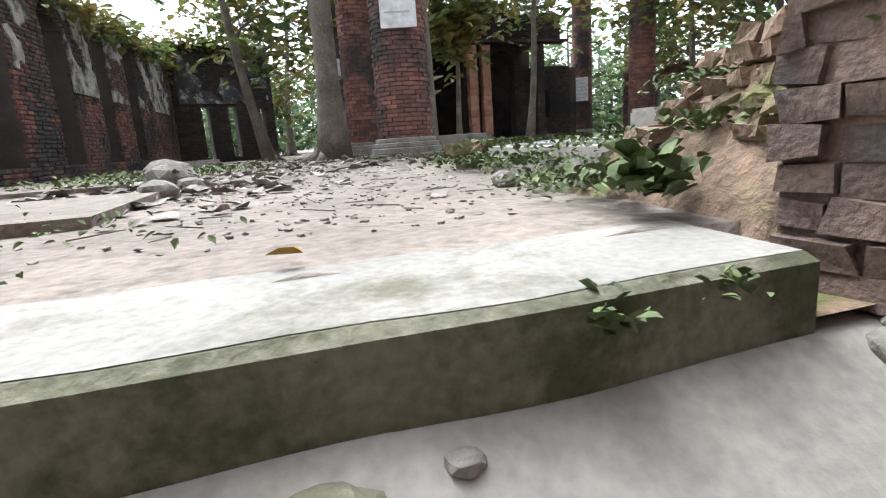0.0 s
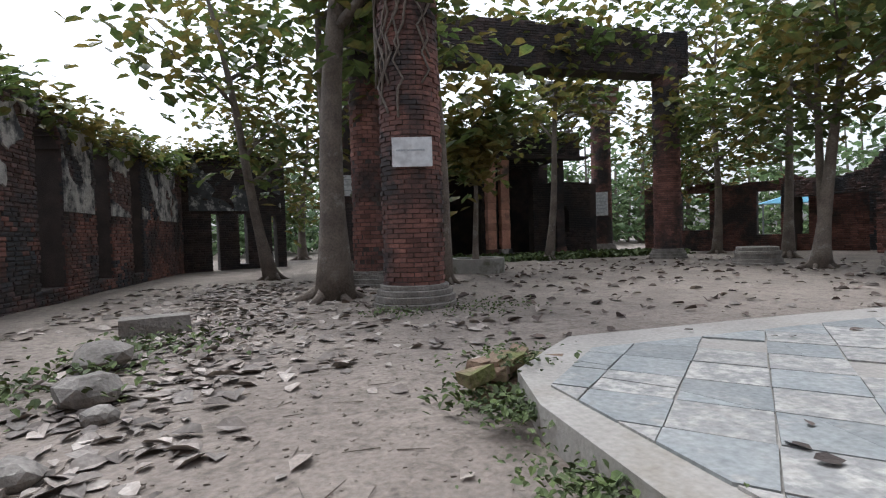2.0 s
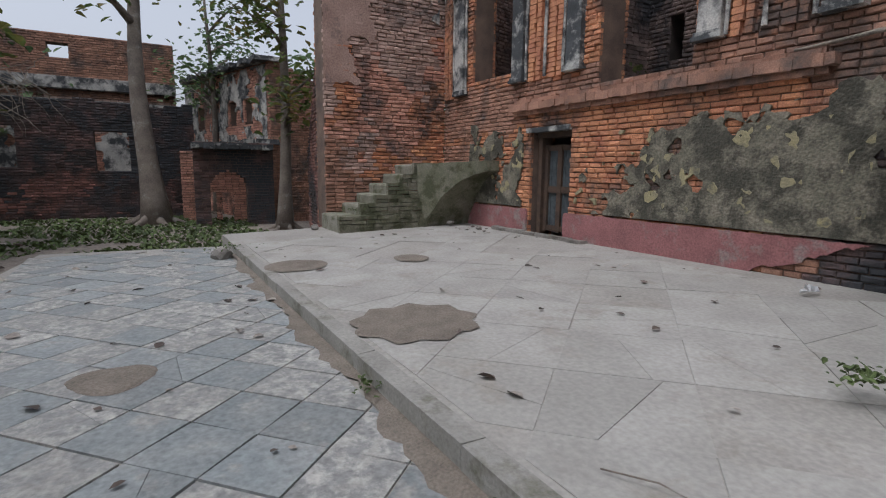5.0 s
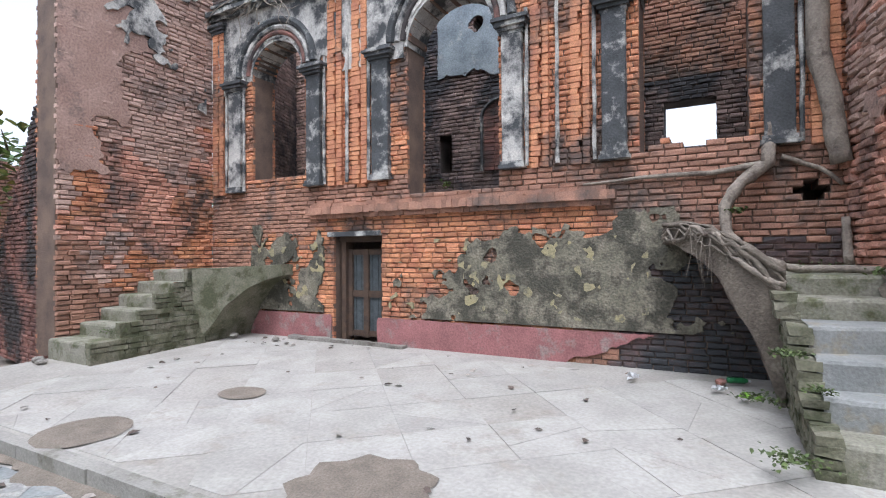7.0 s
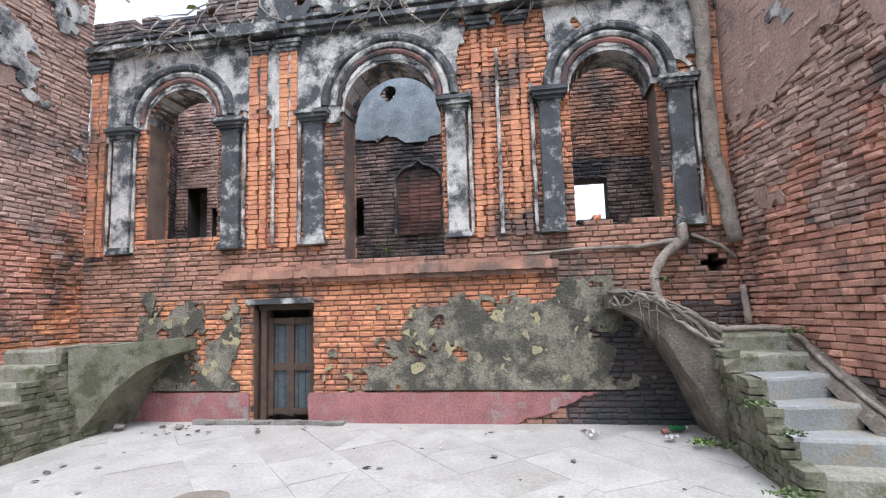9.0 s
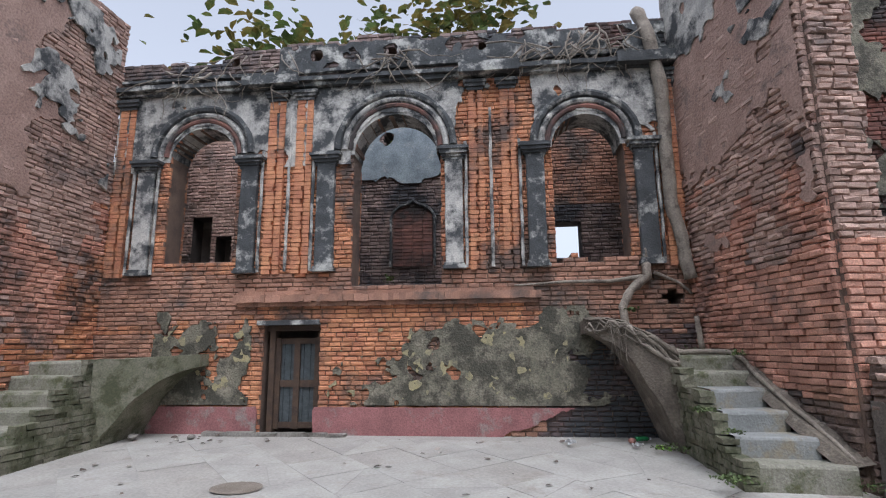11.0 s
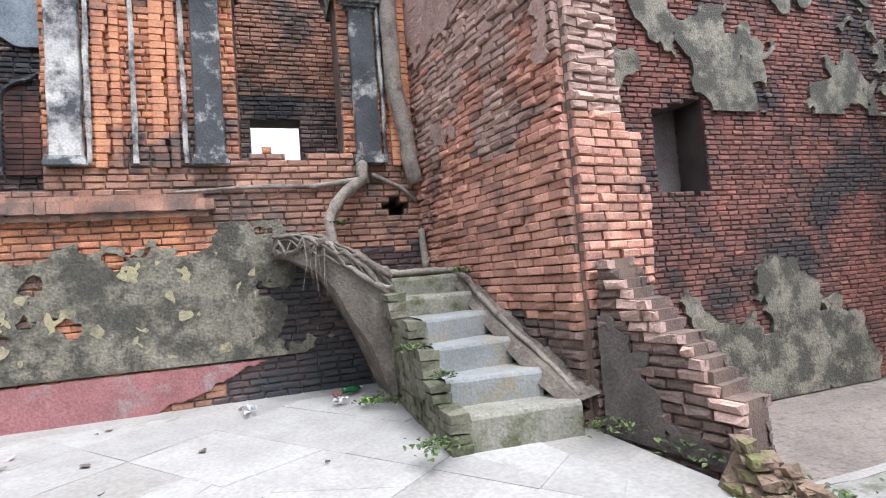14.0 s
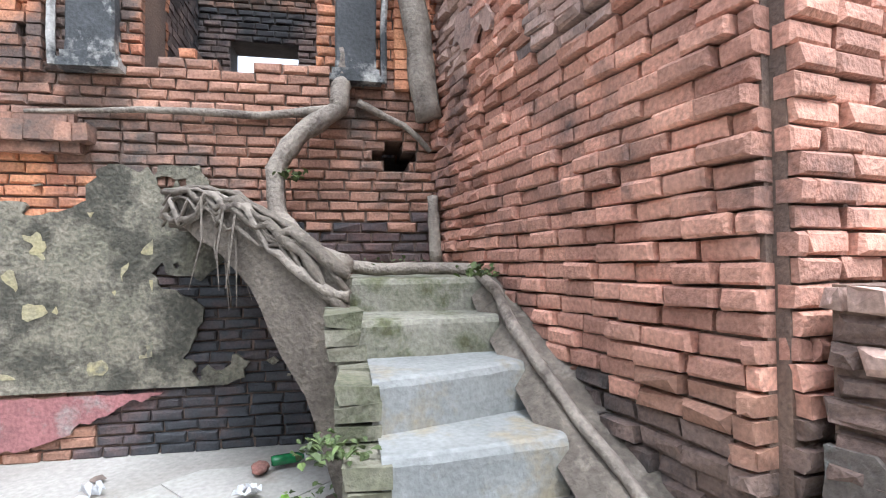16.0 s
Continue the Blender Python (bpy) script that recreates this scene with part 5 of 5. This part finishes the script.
def house(label):
    """Small ruined two-storey house seen along its plastered side."""
    hs = thing("ruined_house", (-15.5, -3.0, -.4), label, "house")
    hole = lambda s, z: any(c < s < c + .55 and 2.5 < z < 3.3 for c in (1.2, 2.5, 3.9, 5.1)) or any(c < s < c + .5 and .4 < z < 1.6 for c in (1.6, 4.2))
    w, m_, _ = brick_wall("house_wall", (-19.2, -4.35), (-12.6, -2.5), -.6, lambda s: 4.4 + .12 * noise.noise(Vector((s * 2, 1, 3))), .5, "brick_side", lambda s, z: not hole(s, z), .02, True, label="", category="", kind="")
    e, _, _ = brick_wall("end_wall", (-12.6, -2.5), (-12.5, -.6), -.6, lambda s: 4.4 - .4 * s, .5, "brick_brown", None, .02, True, label="", category="", kind="")
    for q in (w, e):
        q.parent = hs
        q.matrix_parent_inverse = hs.matrix_world.inverted()
    patch("house_plaster", m_, 0, 6.8, 1.9, 4.3, "plaster_white", lambda s, z: .15 + blot(s, z, 1.2, 95) - (9 if hole(s, z) else 0), parent=w, cell=.09)
    a = Acc()
    for k in range(8):
        u = k / 8
        a.box((-19.2 + 6.7 * u, -4.55 + 1.85 * u, 4.3), (-19.2 + 6.7 * (u + .126), -4.0 + 1.85 * (u + .126), 4.46), None, .03)
    under("roof_ledge", a, "plaster_black", hs)
    a = Acc()
    for k in range(8):
        u = k / 8
        a.box((-19.2 + 6.7 * u, -4.55 + 1.85 * u, 1.85), (-19.2 + 6.7 * (u + .126), -4.1 + 1.85 * (u + .126), 1.98), None, .03)
    under("ledge", a, "plaster_black", hs)


house("small ruined two-storey house with flaking pale plaster")
gate, GMx, _ = brick_wall("wall_gate", (-12.0, -4.75), (-11.85, -2.6), -.6, 1.8, .45, "brick_black", lambda s, z: not (abs(s - .88) < .5 and z < .5 + .5 * math.sqrt(max(0, 1 - ((s - .88) / .5) ** 2))), .02, True, label="low brick gateway with an arched opening")
a = Acc()
for k in range(7):
    a.box((-11.95, -4.8 + k * .31, 1.62), (-11.6, -4.5 + k * .31, 1.76), None, .02)
put("gate_ledge", a, "plaster_black", gate, "dark moulded ledge")
brick_wall("wall_gate_inner", (-13.4, -5.0), (-13.2, -2.6), -.6, 1.6, .3, "brick_side", lambda s, z: not (abs(s - .75) < .17 and z < .35 or abs(s - 1.25) < .17 and z < .35), .02, True, label="pink brick wall seen through the gateway")

# broken arch fragment and the blue canopy beyond
def af_solid(s, z):
    y = -19.8 + s
    if -15.35 < y < -13.9 and z < 1.55 + .6 * math.sqrt(max(0, 1 - ((y + 14.62) / .74) ** 2)):
        return False
    return not (-19.4 < y < -16.4 and z < 1.62)


def af_top(s):
    y = -19.8 + s
    return (2.2 if y < -16.8 or y > -13.4 else max(2.35, 3.6 - 1.05 * abs(y + 15.5))) + .12 * noise.noise(Vector((s * 2, 3, 1)))


brick_wall("wall_arch_fragment", (-12.5, -19.8), (-12.5, -11.4), -.6, af_top, .55, "brick_black", af_solid, .03, True, "mortar_dark", label="broken blackened arch fragment", pick=lambda s, z: "brick_red" if z < 1.0 + .5 * blot(s, z, .9, 2) else "brick_black" if blot(s, z, .8, 4) > 0 else None)
fin = thing("ball_finial", (-12.5, -15.4, 3.4), "dark round finial on a thin stem over the arch", "finial")
a = Acc()
a.lathe(-12.6, -15.4, [(3.93 + .33 * (1 - math.cos(math.pi * i / 10)), .02 + .33 * math.sin(math.pi * i / 10)) for i in range(11)], 14, .05)
under("ball", a, "shade_black", fin, smooth=True)
a = Acc()
a.tube([(-12.6, -15.4, 3.2), (-12.6, -15.4, 3.97)], [.07, .05], 6)
under("stem", a, "shade_black", fin)
brick_wall("wall_low_far", (-9.5, -24), (-14, -17.6), -.6, lambda s: 2.3 + .3 * noise.noise(Vector((s, 3, 5))), .5, "brick_red", lambda s, z: not (1.5 < s < 2.6 and .4 < z < 2 or 4.3 < s < 6 and .2 < z < 1.9), .02, True, "mortar_dark", label="low dark brick wall with gaps")
p = thing("canopy", (-15.5, -21.0, -.4), "light blue tarpaulin canopy on thin poles", "canopy")
a = Acc()
a.add([(-17.3, -20.2, 1.5), (-14.4, -22.4, 1.5), (-15.2, -23.6, 1.5), (-18.1, -21.4, 1.5), (-16.3, -21.8, 2.1)], [(0, 1, 4), (1, 2, 4), (2, 3, 4), (3, 0, 4), (3, 2, 1, 0)])
under("cover", a, "blue", p)
for x, y in ((-17.2, -20.3), (-14.5, -22.4), (-15.2, -23.5), (-18.0, -21.4)):
    a = Acc()
    a.tube([(x, y, -.6), (x, y, 1.5)], [.04, .04], 6)
    under("pole", a, "steel", p)
a = Acc()
a.tube([(-12.9, -10.7, -.6), (-12.9, -10.7, 2.6)], [.06, .055], 8)
put("post", a, "steel", None, "thin pale metal post in the ground", "post", smooth=True)

# ---- foliage of the surroundings ----
fol, trk = Acc(), Acc()
for k in range(340):
    an = rng.uniform(0, 2 * math.pi)
    if radians(55) < an < radians(105):
        continue
    R = rng.uniform(28, 44)
    x, y = -1 + R * math.cos(an), -9 + R * math.sin(an)
    top_ = rng.uniform(4.0, 9.0) if radians(100) < an < radians(285) and not radians(168) < an < radians(186) else rng.uniform(2.5, 4.5)
    trk.tube([(x, y, -.6), (x + rng.uniform(-.4, .4), y + rng.uniform(-.4, .4), top_ * .9)], [.14, .05], 5)
    for q in range(190):
        zz = top_ * (rng.random() ** 1.35)
        sp = 1.9 * (1.1 - .6 * zz / top_)
        fol.leaf((x + rng.gauss(0, sp), y + rng.gauss(0, sp), zz), rng.uniform(.35, .8), 1, .8)
put("woodland", fol, "leaf_far", None, "dense green woodland round the ruin", "woodland", kind="stuff")
put("woodland_stems", trk, "bark", None, "slender stems of the surrounding woodland", "woodland", kind="stuff")
bush = thing("bush", (-11.6, -12.1, -.45), "dense dark green bush before the far wall", "bush")
c = Acc()
for k in range(1500):
    d = Vector((rng.gauss(0, 1), rng.gauss(0, 1), rng.gauss(0, 1))).normalized() * rng.uniform(.4, 1.05)
    c.leaf((-11.6 + d.x * 1.1, -12.1 + d.y * 1.35, 1.1 + d.z * .95), rng.uniform(.14, .26), 1, .8)
under("foliage", c, "leaf_bush", bush)
a = Acc()
for k in range(7):
    an = k * .9
    a.tube([(-11.6, -12.1, -.5), (-11.6 + .6 * math.cos(an), -12.1 + .6 * math.sin(an), .8)], [.04, .015], 5)
under("stems", a, "bark", bush)

pg = Acc()
for k in range(900):
    pg.leaf((rng.uniform(-6.2, 2.2), rng.uniform(-25, -23.9), 4.7 + abs(rng.gauss(0, .5))), rng.uniform(.12, .3), -.5, .8)
put("roof_growth", pg, "leaf_dry", None, "dry brush growing on the portico roof", "plants", kind="stuff")

# ---- roots on the facade and stairs ----
def root(label, *runs):
    t = thing("root", runs[0][0][0], label, "root", "strangling roots")
    for pts, r0, r1 in runs:
        a = Acc()
        P = []
        for i in range(len(pts) - 1):
            for q in range(5):
                u = q / 5
                P.append(Vector(pts[i]).lerp(Vector(pts[i + 1]), u) + noise.noise_vector(Vector((i + u, r0 * 50, len(pts)))) * r0 * .5)
        P.append(Vector(pts[-1]))
        a.tube(P, [(r0 + (r1 - r0) * i / (len(P) - 1)) * rng.uniform(.9, 1.1) for i in range(len(P))], 8)
        under("root_strand", a, "root", t, smooth=True)
    return t


root("thick pale root bending from the facade onto the stairs",
     ([(3.3, -.08, 2.62), (3.25, -.14, 2.42), (3.0, -.2, 2.22), (2.82, -.24, 1.95), (2.85, -.3, 1.62), (3.05, -.5, 1.42), (3.3, -.95, 1.3)], .075, .06),
     ([(3.3, -.06, 2.45), (2.7, -.05, 2.36), (1.9, -.05, 2.38), (1.2, -.04, 2.34)], .04, .015),
     ([(3.2, -.8, 1.3), (3.5, -.78, 1.26), (3.9, -.82, 1.26), (4.06, -.98, 1.26), (4.12, -1.2, 1.15), (4.14, -1.45, .98), (4.18, -1.7, .83), (4.24, -1.95, .67), (4.3, -2.2, .53), (4.37, -2.45, .37), (4.44, -2.65, .19)], .04, .022),
     ([(3.3, -.06, 2.6), (3.28, -.06, 2.9)], .06, .05))
root("pale trunk-like root climbing the corner of the facade",
     ([(3.92, -.12, 2.4), (3.85, -.12, 2.9), (3.75, -.13, 3.6), (3.74, -.13, 4.6), (3.76, -.14, 5.6), (3.62, -.16, 6.6), (3.5, .1, 7.2)], .1, .12),
     ([(3.97, -.2, 1.3), (3.95, -.15, 1.8)], .05, .04),
     ([(3.4, -.06, 2.5), (3.75, -.04, 2.35), (3.95, -.05, 2.15)], .03, .02))
a = Acc()
for k in range(70):
    x0, z0 = rng.choice(((2.6, 6.6), (3.2, 6.7), (2.2, 6.5), (-3.4, 6.6), (-4.6, 6.4), (-1.0, 6.6), (-5.4, 6.4), (1.2, 6.5)))
    x, z, y = x0 + rng.uniform(-.6, .6), z0 + rng.uniform(-.2, .2), -.1
    pts = [(x, y, z)]
    an = rng.uniform(-2.6, -.5)
    for q in range(6):
        an += rng.uniform(-.5, .5)
        x, z = x + .2 * math.cos(an), z + .2 * math.sin(an) * .7
        pts.append((x, y - rng.uniform(.02, .14), z))
    a.tube(pts, [.02 * rng.uniform(.5, 1.2) * (1 - i / 8) for i in range(7)], 5)
put("dry_creeper", a, "root", None, "tangle of dry creeper stems hanging over the cornice", "creeper", kind="stuff", smooth=True)
# hanging rootlets under the vault arm
a = Acc()
for k in range(26):
    x, y = rng.uniform(2.5, 3.2), rng.uniform(-1.0, -.3)
    z = 1.25 + .5 * min(1, (3.25 - x) / .9) - .22
    pts = [(x, y, z + .25), (x + rng.uniform(-.03, .03), y - .06, z), (x + rng.uniform(-.06, .06), y - .08, z - rng.uniform(.1, .4))]
    a.tube(pts, [.008, .006, .002], 4)
put("rootlets", a, "arm", None, "thin rootlets hanging from the broken vault arm", "root", kind="stuff")

# ---- plants, fallen leaves, rubble, litter ----
def tuft(cx, cy, z, n_, r, size, mat="moss", label="small green weeds at the foot of masonry"):
    t = Acc()
    for k in range(int(n_ * 1.6)):
        t.leaf((cx + rng.gauss(0, r), cy + rng.gauss(0, r), z + rng.uniform(0, size * .8)), size * rng.uniform(.35, .85), -1.5, .7)
    put("weeds", t, mat, None, label, "plant", "weeds in the ruin")


for cx, cy, z, n_, r, size in ((3.2, -2.8, .02, 70, .09, .07), (4.5, -2.95, 0, 60, .12, .06), (4.85, -3.5, -.08, 60, .14, .08), (3.1, -1.2, .02, 60, .12, .07), (3.26, -2.0, .6, 60, .07, .06), (3.4, -2.4, .42, 50, .05, .05), (4.02, -1.25, 1.22, 30, .05, .07), (2.95, -.3, 1.85, 14, .04, .1), (3.6, -.15, 1.28, 30, .25, .06),
                                 (-5.2, -2.4, .3, 60, .12, .05), (-.9, .1, 2.45, 16, .06, .1), (2.9, -4.85, -.28, 60, .1, .06), (1.45, -4.83, -.25, 26, .05, .06), (-4.4, -4.85, -.2, 60, .2, .07), (4.65, -6.9, -.43, 180, .18, .08), (4.74, -6.5, -.40, 120, .1, .07), (4.78, -5.7, -.40, 120, .1, .07), (4.4, -7.25, -.3, 90, .14, .07), (4.8, -6.0, -.44, 60, .14, .05), (4.88, -5.3, -.44, 60, .14, .05), (4.2, -7.6, -.42, 140, .3, .07), (5.75, -3.5, -.54, 24, .035, .06), (5.5, -3.5, -.52, 16, .03, .05),
                                 (5.1, -4.75, -.45, 90, .13, .06), (5.15, -4.35, -.42, 80, .1, .08), (4.75, -4.3, -.1, 150, .14, .05), (4.95, -4.1, -.25, 110, .08, .06), (5.05, -4.9, -.44, 90, .1, .05), (4.95, -4.5, -.3, 60, .12, .055), (5.25, -4.0, -.40, 60, .06, .12), (4.8, -4.9, -.3, 120, .2, .06), (4.78, -5.1, -.38, 40, .1, .05), (3.3, -10.6, -.45, 160, .35, .07), (4.5, -10.7, -.45, 120, .25, .07), (7.5, -8.2, -.42, 200, .4, .1), (7.0, -9.4, -.42, 160, .4, .1), (7.3, -4.6, -.45, 160, .4, .05)):
    tuft(cx, cy, z, n_, r, size)
gr = Acc()
for k in range(8000):
    x, y = rng.uniform(-14.2, -6.0), rng.uniform(-10.5, -3.2)
    if noise.noise(Vector((x * .6, y * .6, 3))) > -.25:
        gr.leaf((x, y, gz(x, y) - .01), rng.uniform(.06, .14), -2, .6)
for k in range(2600):
    x, y = rng.uniform(-9, 2), rng.uniform(-23.8, -20.5)
    gr.leaf((x, y, gz(x, y)), rng.uniform(.15, .32), -2, .6)
put("weed_carpet", gr, "moss", None, "low carpet of green weeds", "weeds", kind="stuff")
dry, brn = Acc(), Acc()
for k in range(2200):
    x, y = (rng.gauss(6.7, .6), rng.uniform(-16, -6)) if k % 2 else (rng.uniform(3.5, 9), rng.uniform(-17, -5))
    if 4.9 < x < 6.3 and y > -8 and rng.random() < .8 or (x < 4.9 and y > -8):
        continue
    dry.leaf((x, y, gz(x, y) + .015), rng.uniform(.07, .2), 0.1, .12, .16)
for k in range(700):
    x, y = rng.uniform(-9, 5), rng.uniform(-19, -8)
    (brn if k % 4 else dry).leaf((x, y, gz(x, y) + .02), rng.uniform(.08, .22), .1, .16, .25)
for k in range(46):
    x, y = rng.uniform(-4.5, 4.2), rng.uniform(-7.6, -4.9)
    (brn if k % 2 else dry).leaf((x, y, -.275), rng.uniform(.05, .13), .1, .12, .15)
for k in range(70):
    x, y = (rng.gauss(-3.9, .5), rng.gauss(-.5, .2)) if k < 24 else (rng.uniform(-4.5, 4), rng.uniform(-4.5, -.3))
    (brn if k % 3 else dry).leaf((x, y, plat_z(y) + .012), rng.uniform(.04, .13), .1, .1, .15)
put("fallen_leaves", dry, "leaf_dry", None, "dry grey fallen leaves scattered on the earth", "leaves", kind="stuff")
put("curled_leaves", brn, "leaf_brown", None, "dark curled fallen leaves", "leaves", kind="stuff")
for x, y, z, mat, s_ in ((6.27, -3.93, -.43, "leaf_yellow", .08), (4.75, -3.3, -.07, "leaf_yellow", .09), (2.6, -5.6, -.27, "leaf_dry", .2)):
    a = Acc()
    a.leaf((x, y, z), s_, .2, .1, .4)
    put("fallen_leaf", a, mat, None, "single fallen leaf lying on the ground", "leaf")


def rock(x, y, z, s, mat="stone", name="rubble_stone", label="loose broken stone lying on the ground", squash=.6):
    bm = bmesh.new()
    bmesh.ops.create_icosphere(bm, subdivisions=2, radius=s)
    k = rng.random() * 50
    for v in bm.verts:
        v.co *= 1 + .35 * noise.noise(v.co * (2.2 / s) * .5 + Vector((k, 0, 0)))
        v.co.z *= squash
    me = bpy.data.meshes.new(name)
    bm.to_mesh(me)
    bm.free()
    me.materials.append(M[mat])
    ob = new(name, me)
    ob.location = (x, y, z + s * squash * .6)
    ob.rotation_euler = (0, 0, rng.uniform(0, 6))
    return tagged(ob, label, "stone", "loose stones")


for x, y, z, s in ((-4.2, -5.0, -.29, .17), (7.0, -6.7, -.47, .13), (7.1, -7.9, -.45, .2), (7.3, -8.9, -.45, .22), (6.9, -7.5, -.47, .1), (-6.0, -11.4, -.45, .4), (-6.0, -3.05, -.1, .09), (-5.8, -3.1, -.1, .07), (5.1, -5.27, -.47, .08), (-4.8, -.6, 0, .08), (-3.9, -.5, 0, .06)):
    rock(x, y, z, s)
rock(6.22, -3.41, -.69, .085, "concrete_moss", "rubble_stone", "flat mossy stone at the foot of the step", .3)
for x, y, s_ in ((6.02, -3.44, .03), (6.34, -3.42, .03), (5.14, -3.42, .07), (5.04, -3.46, .09)):
    rock(x, y, pave_z(x, y), s_)
gv = Acc()
for k in range(1500):
    x, y = (rng.gauss(5.9, .8), rng.uniform(-11, -4.3)) if k % 3 else (rng.uniform(-6, 8), rng.uniform(-17, -8))
    if x < 4.9 and y > -8.1:
        continue
    s_ = rng.uniform(.004, .013)
    gv.box((-s_, -s_ * .8, -s_ * .3), (s_, s_ * .8, s_ * .35), pose(x, y, gz(x, y) + .003, 0, 0, rng.uniform(0, 180)), s_ * .4)
put("clods", gv, "dirt", None, "small clods and grit on the trodden earth", "grit", kind="stuff")
sticks = Acc()
for k in range(160):
    x, y, a_ = rng.uniform(4.9, 8), rng.uniform(-12, -4.5), rng.uniform(0, 6.3)
    l_ = rng.uniform(.05, .2)
    sticks.tube([(x, y, gz(x, y) + .008), (x + l_ * math.cos(a_), y + l_ * math.sin(a_), gz(x, y) + .014)], [.004, .002], 4)
put("dry_twigs", sticks, "bark", None, "dry twigs scattered on the trodden earth", "twigs", kind="stuff")
# mound of crumbled brick at the end of the broken wall
hp = Acc()
mound_h = lambda x, y: max(0, .62 - .55 * abs(y + 3.9)) * max(0, 1 - abs(x - 4.74) / .42) * max(0, min(1, (-3.66 - y) / .14))
for i in range(150):
    x, y = max(4.5, min(4.98, rng.gauss(4.74, .12))), rng.uniform(-4.6, -3.85)
    h_ = mound_h(x, y)
    m_ = pose(x, y, -.5 + .075 * round(h_ * rng.uniform(.8, 1.08) / .075) + .02, rng.uniform(-7, 7), rng.uniform(-7, 7), 78 + rng.gauss(0, 14))
    w_ = rng.uniform(.025, .07)
    hp.box((-w_, -.04, -.024), (w_, .04, .024), m_, .016)
put("brick_rubble", hp, "rubble", None, "heap of crumbled mossy bricks at the broken wall end", "rubble", kind="stuff")
hm = Acc()
vs, fs = [], []
for j in range(41):
    for i in range(31):
        x, y = 4.2 + .04 * i, -5.2 + .0425 * j
        h_ = mound_h(x, y)
        vs.append((x, y, -.5 + h_ + (.07 * noise.noise(Vector((x * 5, y * 5, 1))) + .05 * noise.noise(Vector((x * 16, y * 16, 1))) if h_ > .02 else -.1)))
hm.add(vs, [(j * 31 + i, j * 31 + i + 1, j * 31 + 32 + i, j * 31 + 31 + i) for j in range(40) for i in range(30)])
put("earth_mound", hm, "rubble", None, "low mossy earth mound under the brick rubble", "mound", kind="structure", smooth=True)
# broken brick edging at the corner of the terrace
for k in range(26):
    u = rng.random()
    x, y = 4.72 - .75 * u + rng.gauss(0, .07), -7.0 - .55 * u + rng.gauss(0, .07)
    a = Acc()
    a.box((-.1, -.06, -.035), (.1, .06, .035), pose(x, y, -.46 + .05 * (k % 4) + .02, rng.uniform(-8, 8), rng.uniform(-8, 8), rng.uniform(15, 60)), .015)
    put("edging_brick", a, "rubble", None, "mossy broken brick at the terrace corner", "brick", "terrace corner bricks")
# old pavement ledges left of the path
for (x0, x1, y0, y1) in ((6.95, 9.2, -6.75, -5.2), (7.6, 9.6, -10.5, -8.2)):
    a = Acc()
    xs2 = [x0 + (x1 - x0) * i / 10 for i in range(11)]
    vs = [(x + .05 * noise.noise(Vector((x * 3, 1, 0))), y0 + .08 * noise.noise(Vector((x * 3, 2, 0))), z) for z in (-.6, -.425) for x in xs2] + [(x, y1, z) for z in (-.425, -.6) for x in xs2]
    a.add(vs, [(r * 11 + i, r * 11 + i + 1, r * 11 + 12 + i, r * 11 + 11 + i) for r in range(3) for i in range(10)] + [(0, 11, 22, 33), (10, 43, 32, 21)])
    put("pavement_ledge", a, "dirt", None, "broken edge of an old cement pavement", "pavement", kind="structure")
a = Acc()
a.box((-.35, -.16, 0), (.35, .16, .2), pose(7.3, -10.6, -.47, 0, 0, 12), .02)
put("stone_block", a, "stone", None, "square cut stone block lying on the earth", "stone")
# litter under the vault arm
bt = thing("bottle", (2.96, -.42, .03), "green plastic bottle lying on the floor", "bottle")
a = Acc()
a.tube([(2.84, -.45, .04), (2.86, -.445, .04), (3.0, -.41, .04), (3.04, -.4, .04)], [.03, .035, .034, .014], 10)
under("body", a, "glassgreen", bt, smooth=True)
a = Acc()
a.tube([(3.04, -.4, .04), (3.065, -.394, .04)], [.016, .016], 8)
under("cap", a, "litter", bt)
rock(2.78, -.5, 0, .06, "brick_red", "brick_lump", "red brick lump lying on the floor", .6)
for x, y, mt in ((2.75, -.85, "litter"), (3.02, -1.05, "litter_green"), (1.9, -.65, "litter")):
    a = Acc()
    for k in range(5):
        a.leaf((x + rng.gauss(0, .03), y + rng.gauss(0, .03), .012), .09, 0, .3, .6)
    put("wrapper", a, mt, None, "crumpled plastic wrapper on the floor", "litter", "litter")
a = Acc()
a.tube([(2.9, -5.0 + .6, plat_z(-4.4) + .015), (3.1, -4.3, plat_z(-4.3) + .03), (3.3, -4.26, plat_z(-4.26) + .015)], [.004, .004, .002], 5)
put("twig", a, "bark", None, "dry twig lying on the pale floor", "twig")

# ---- single bricks ----
for w_, m_, sg in lay_after:
    lay_singles(w_, m_, sg[:330], "brick_part")
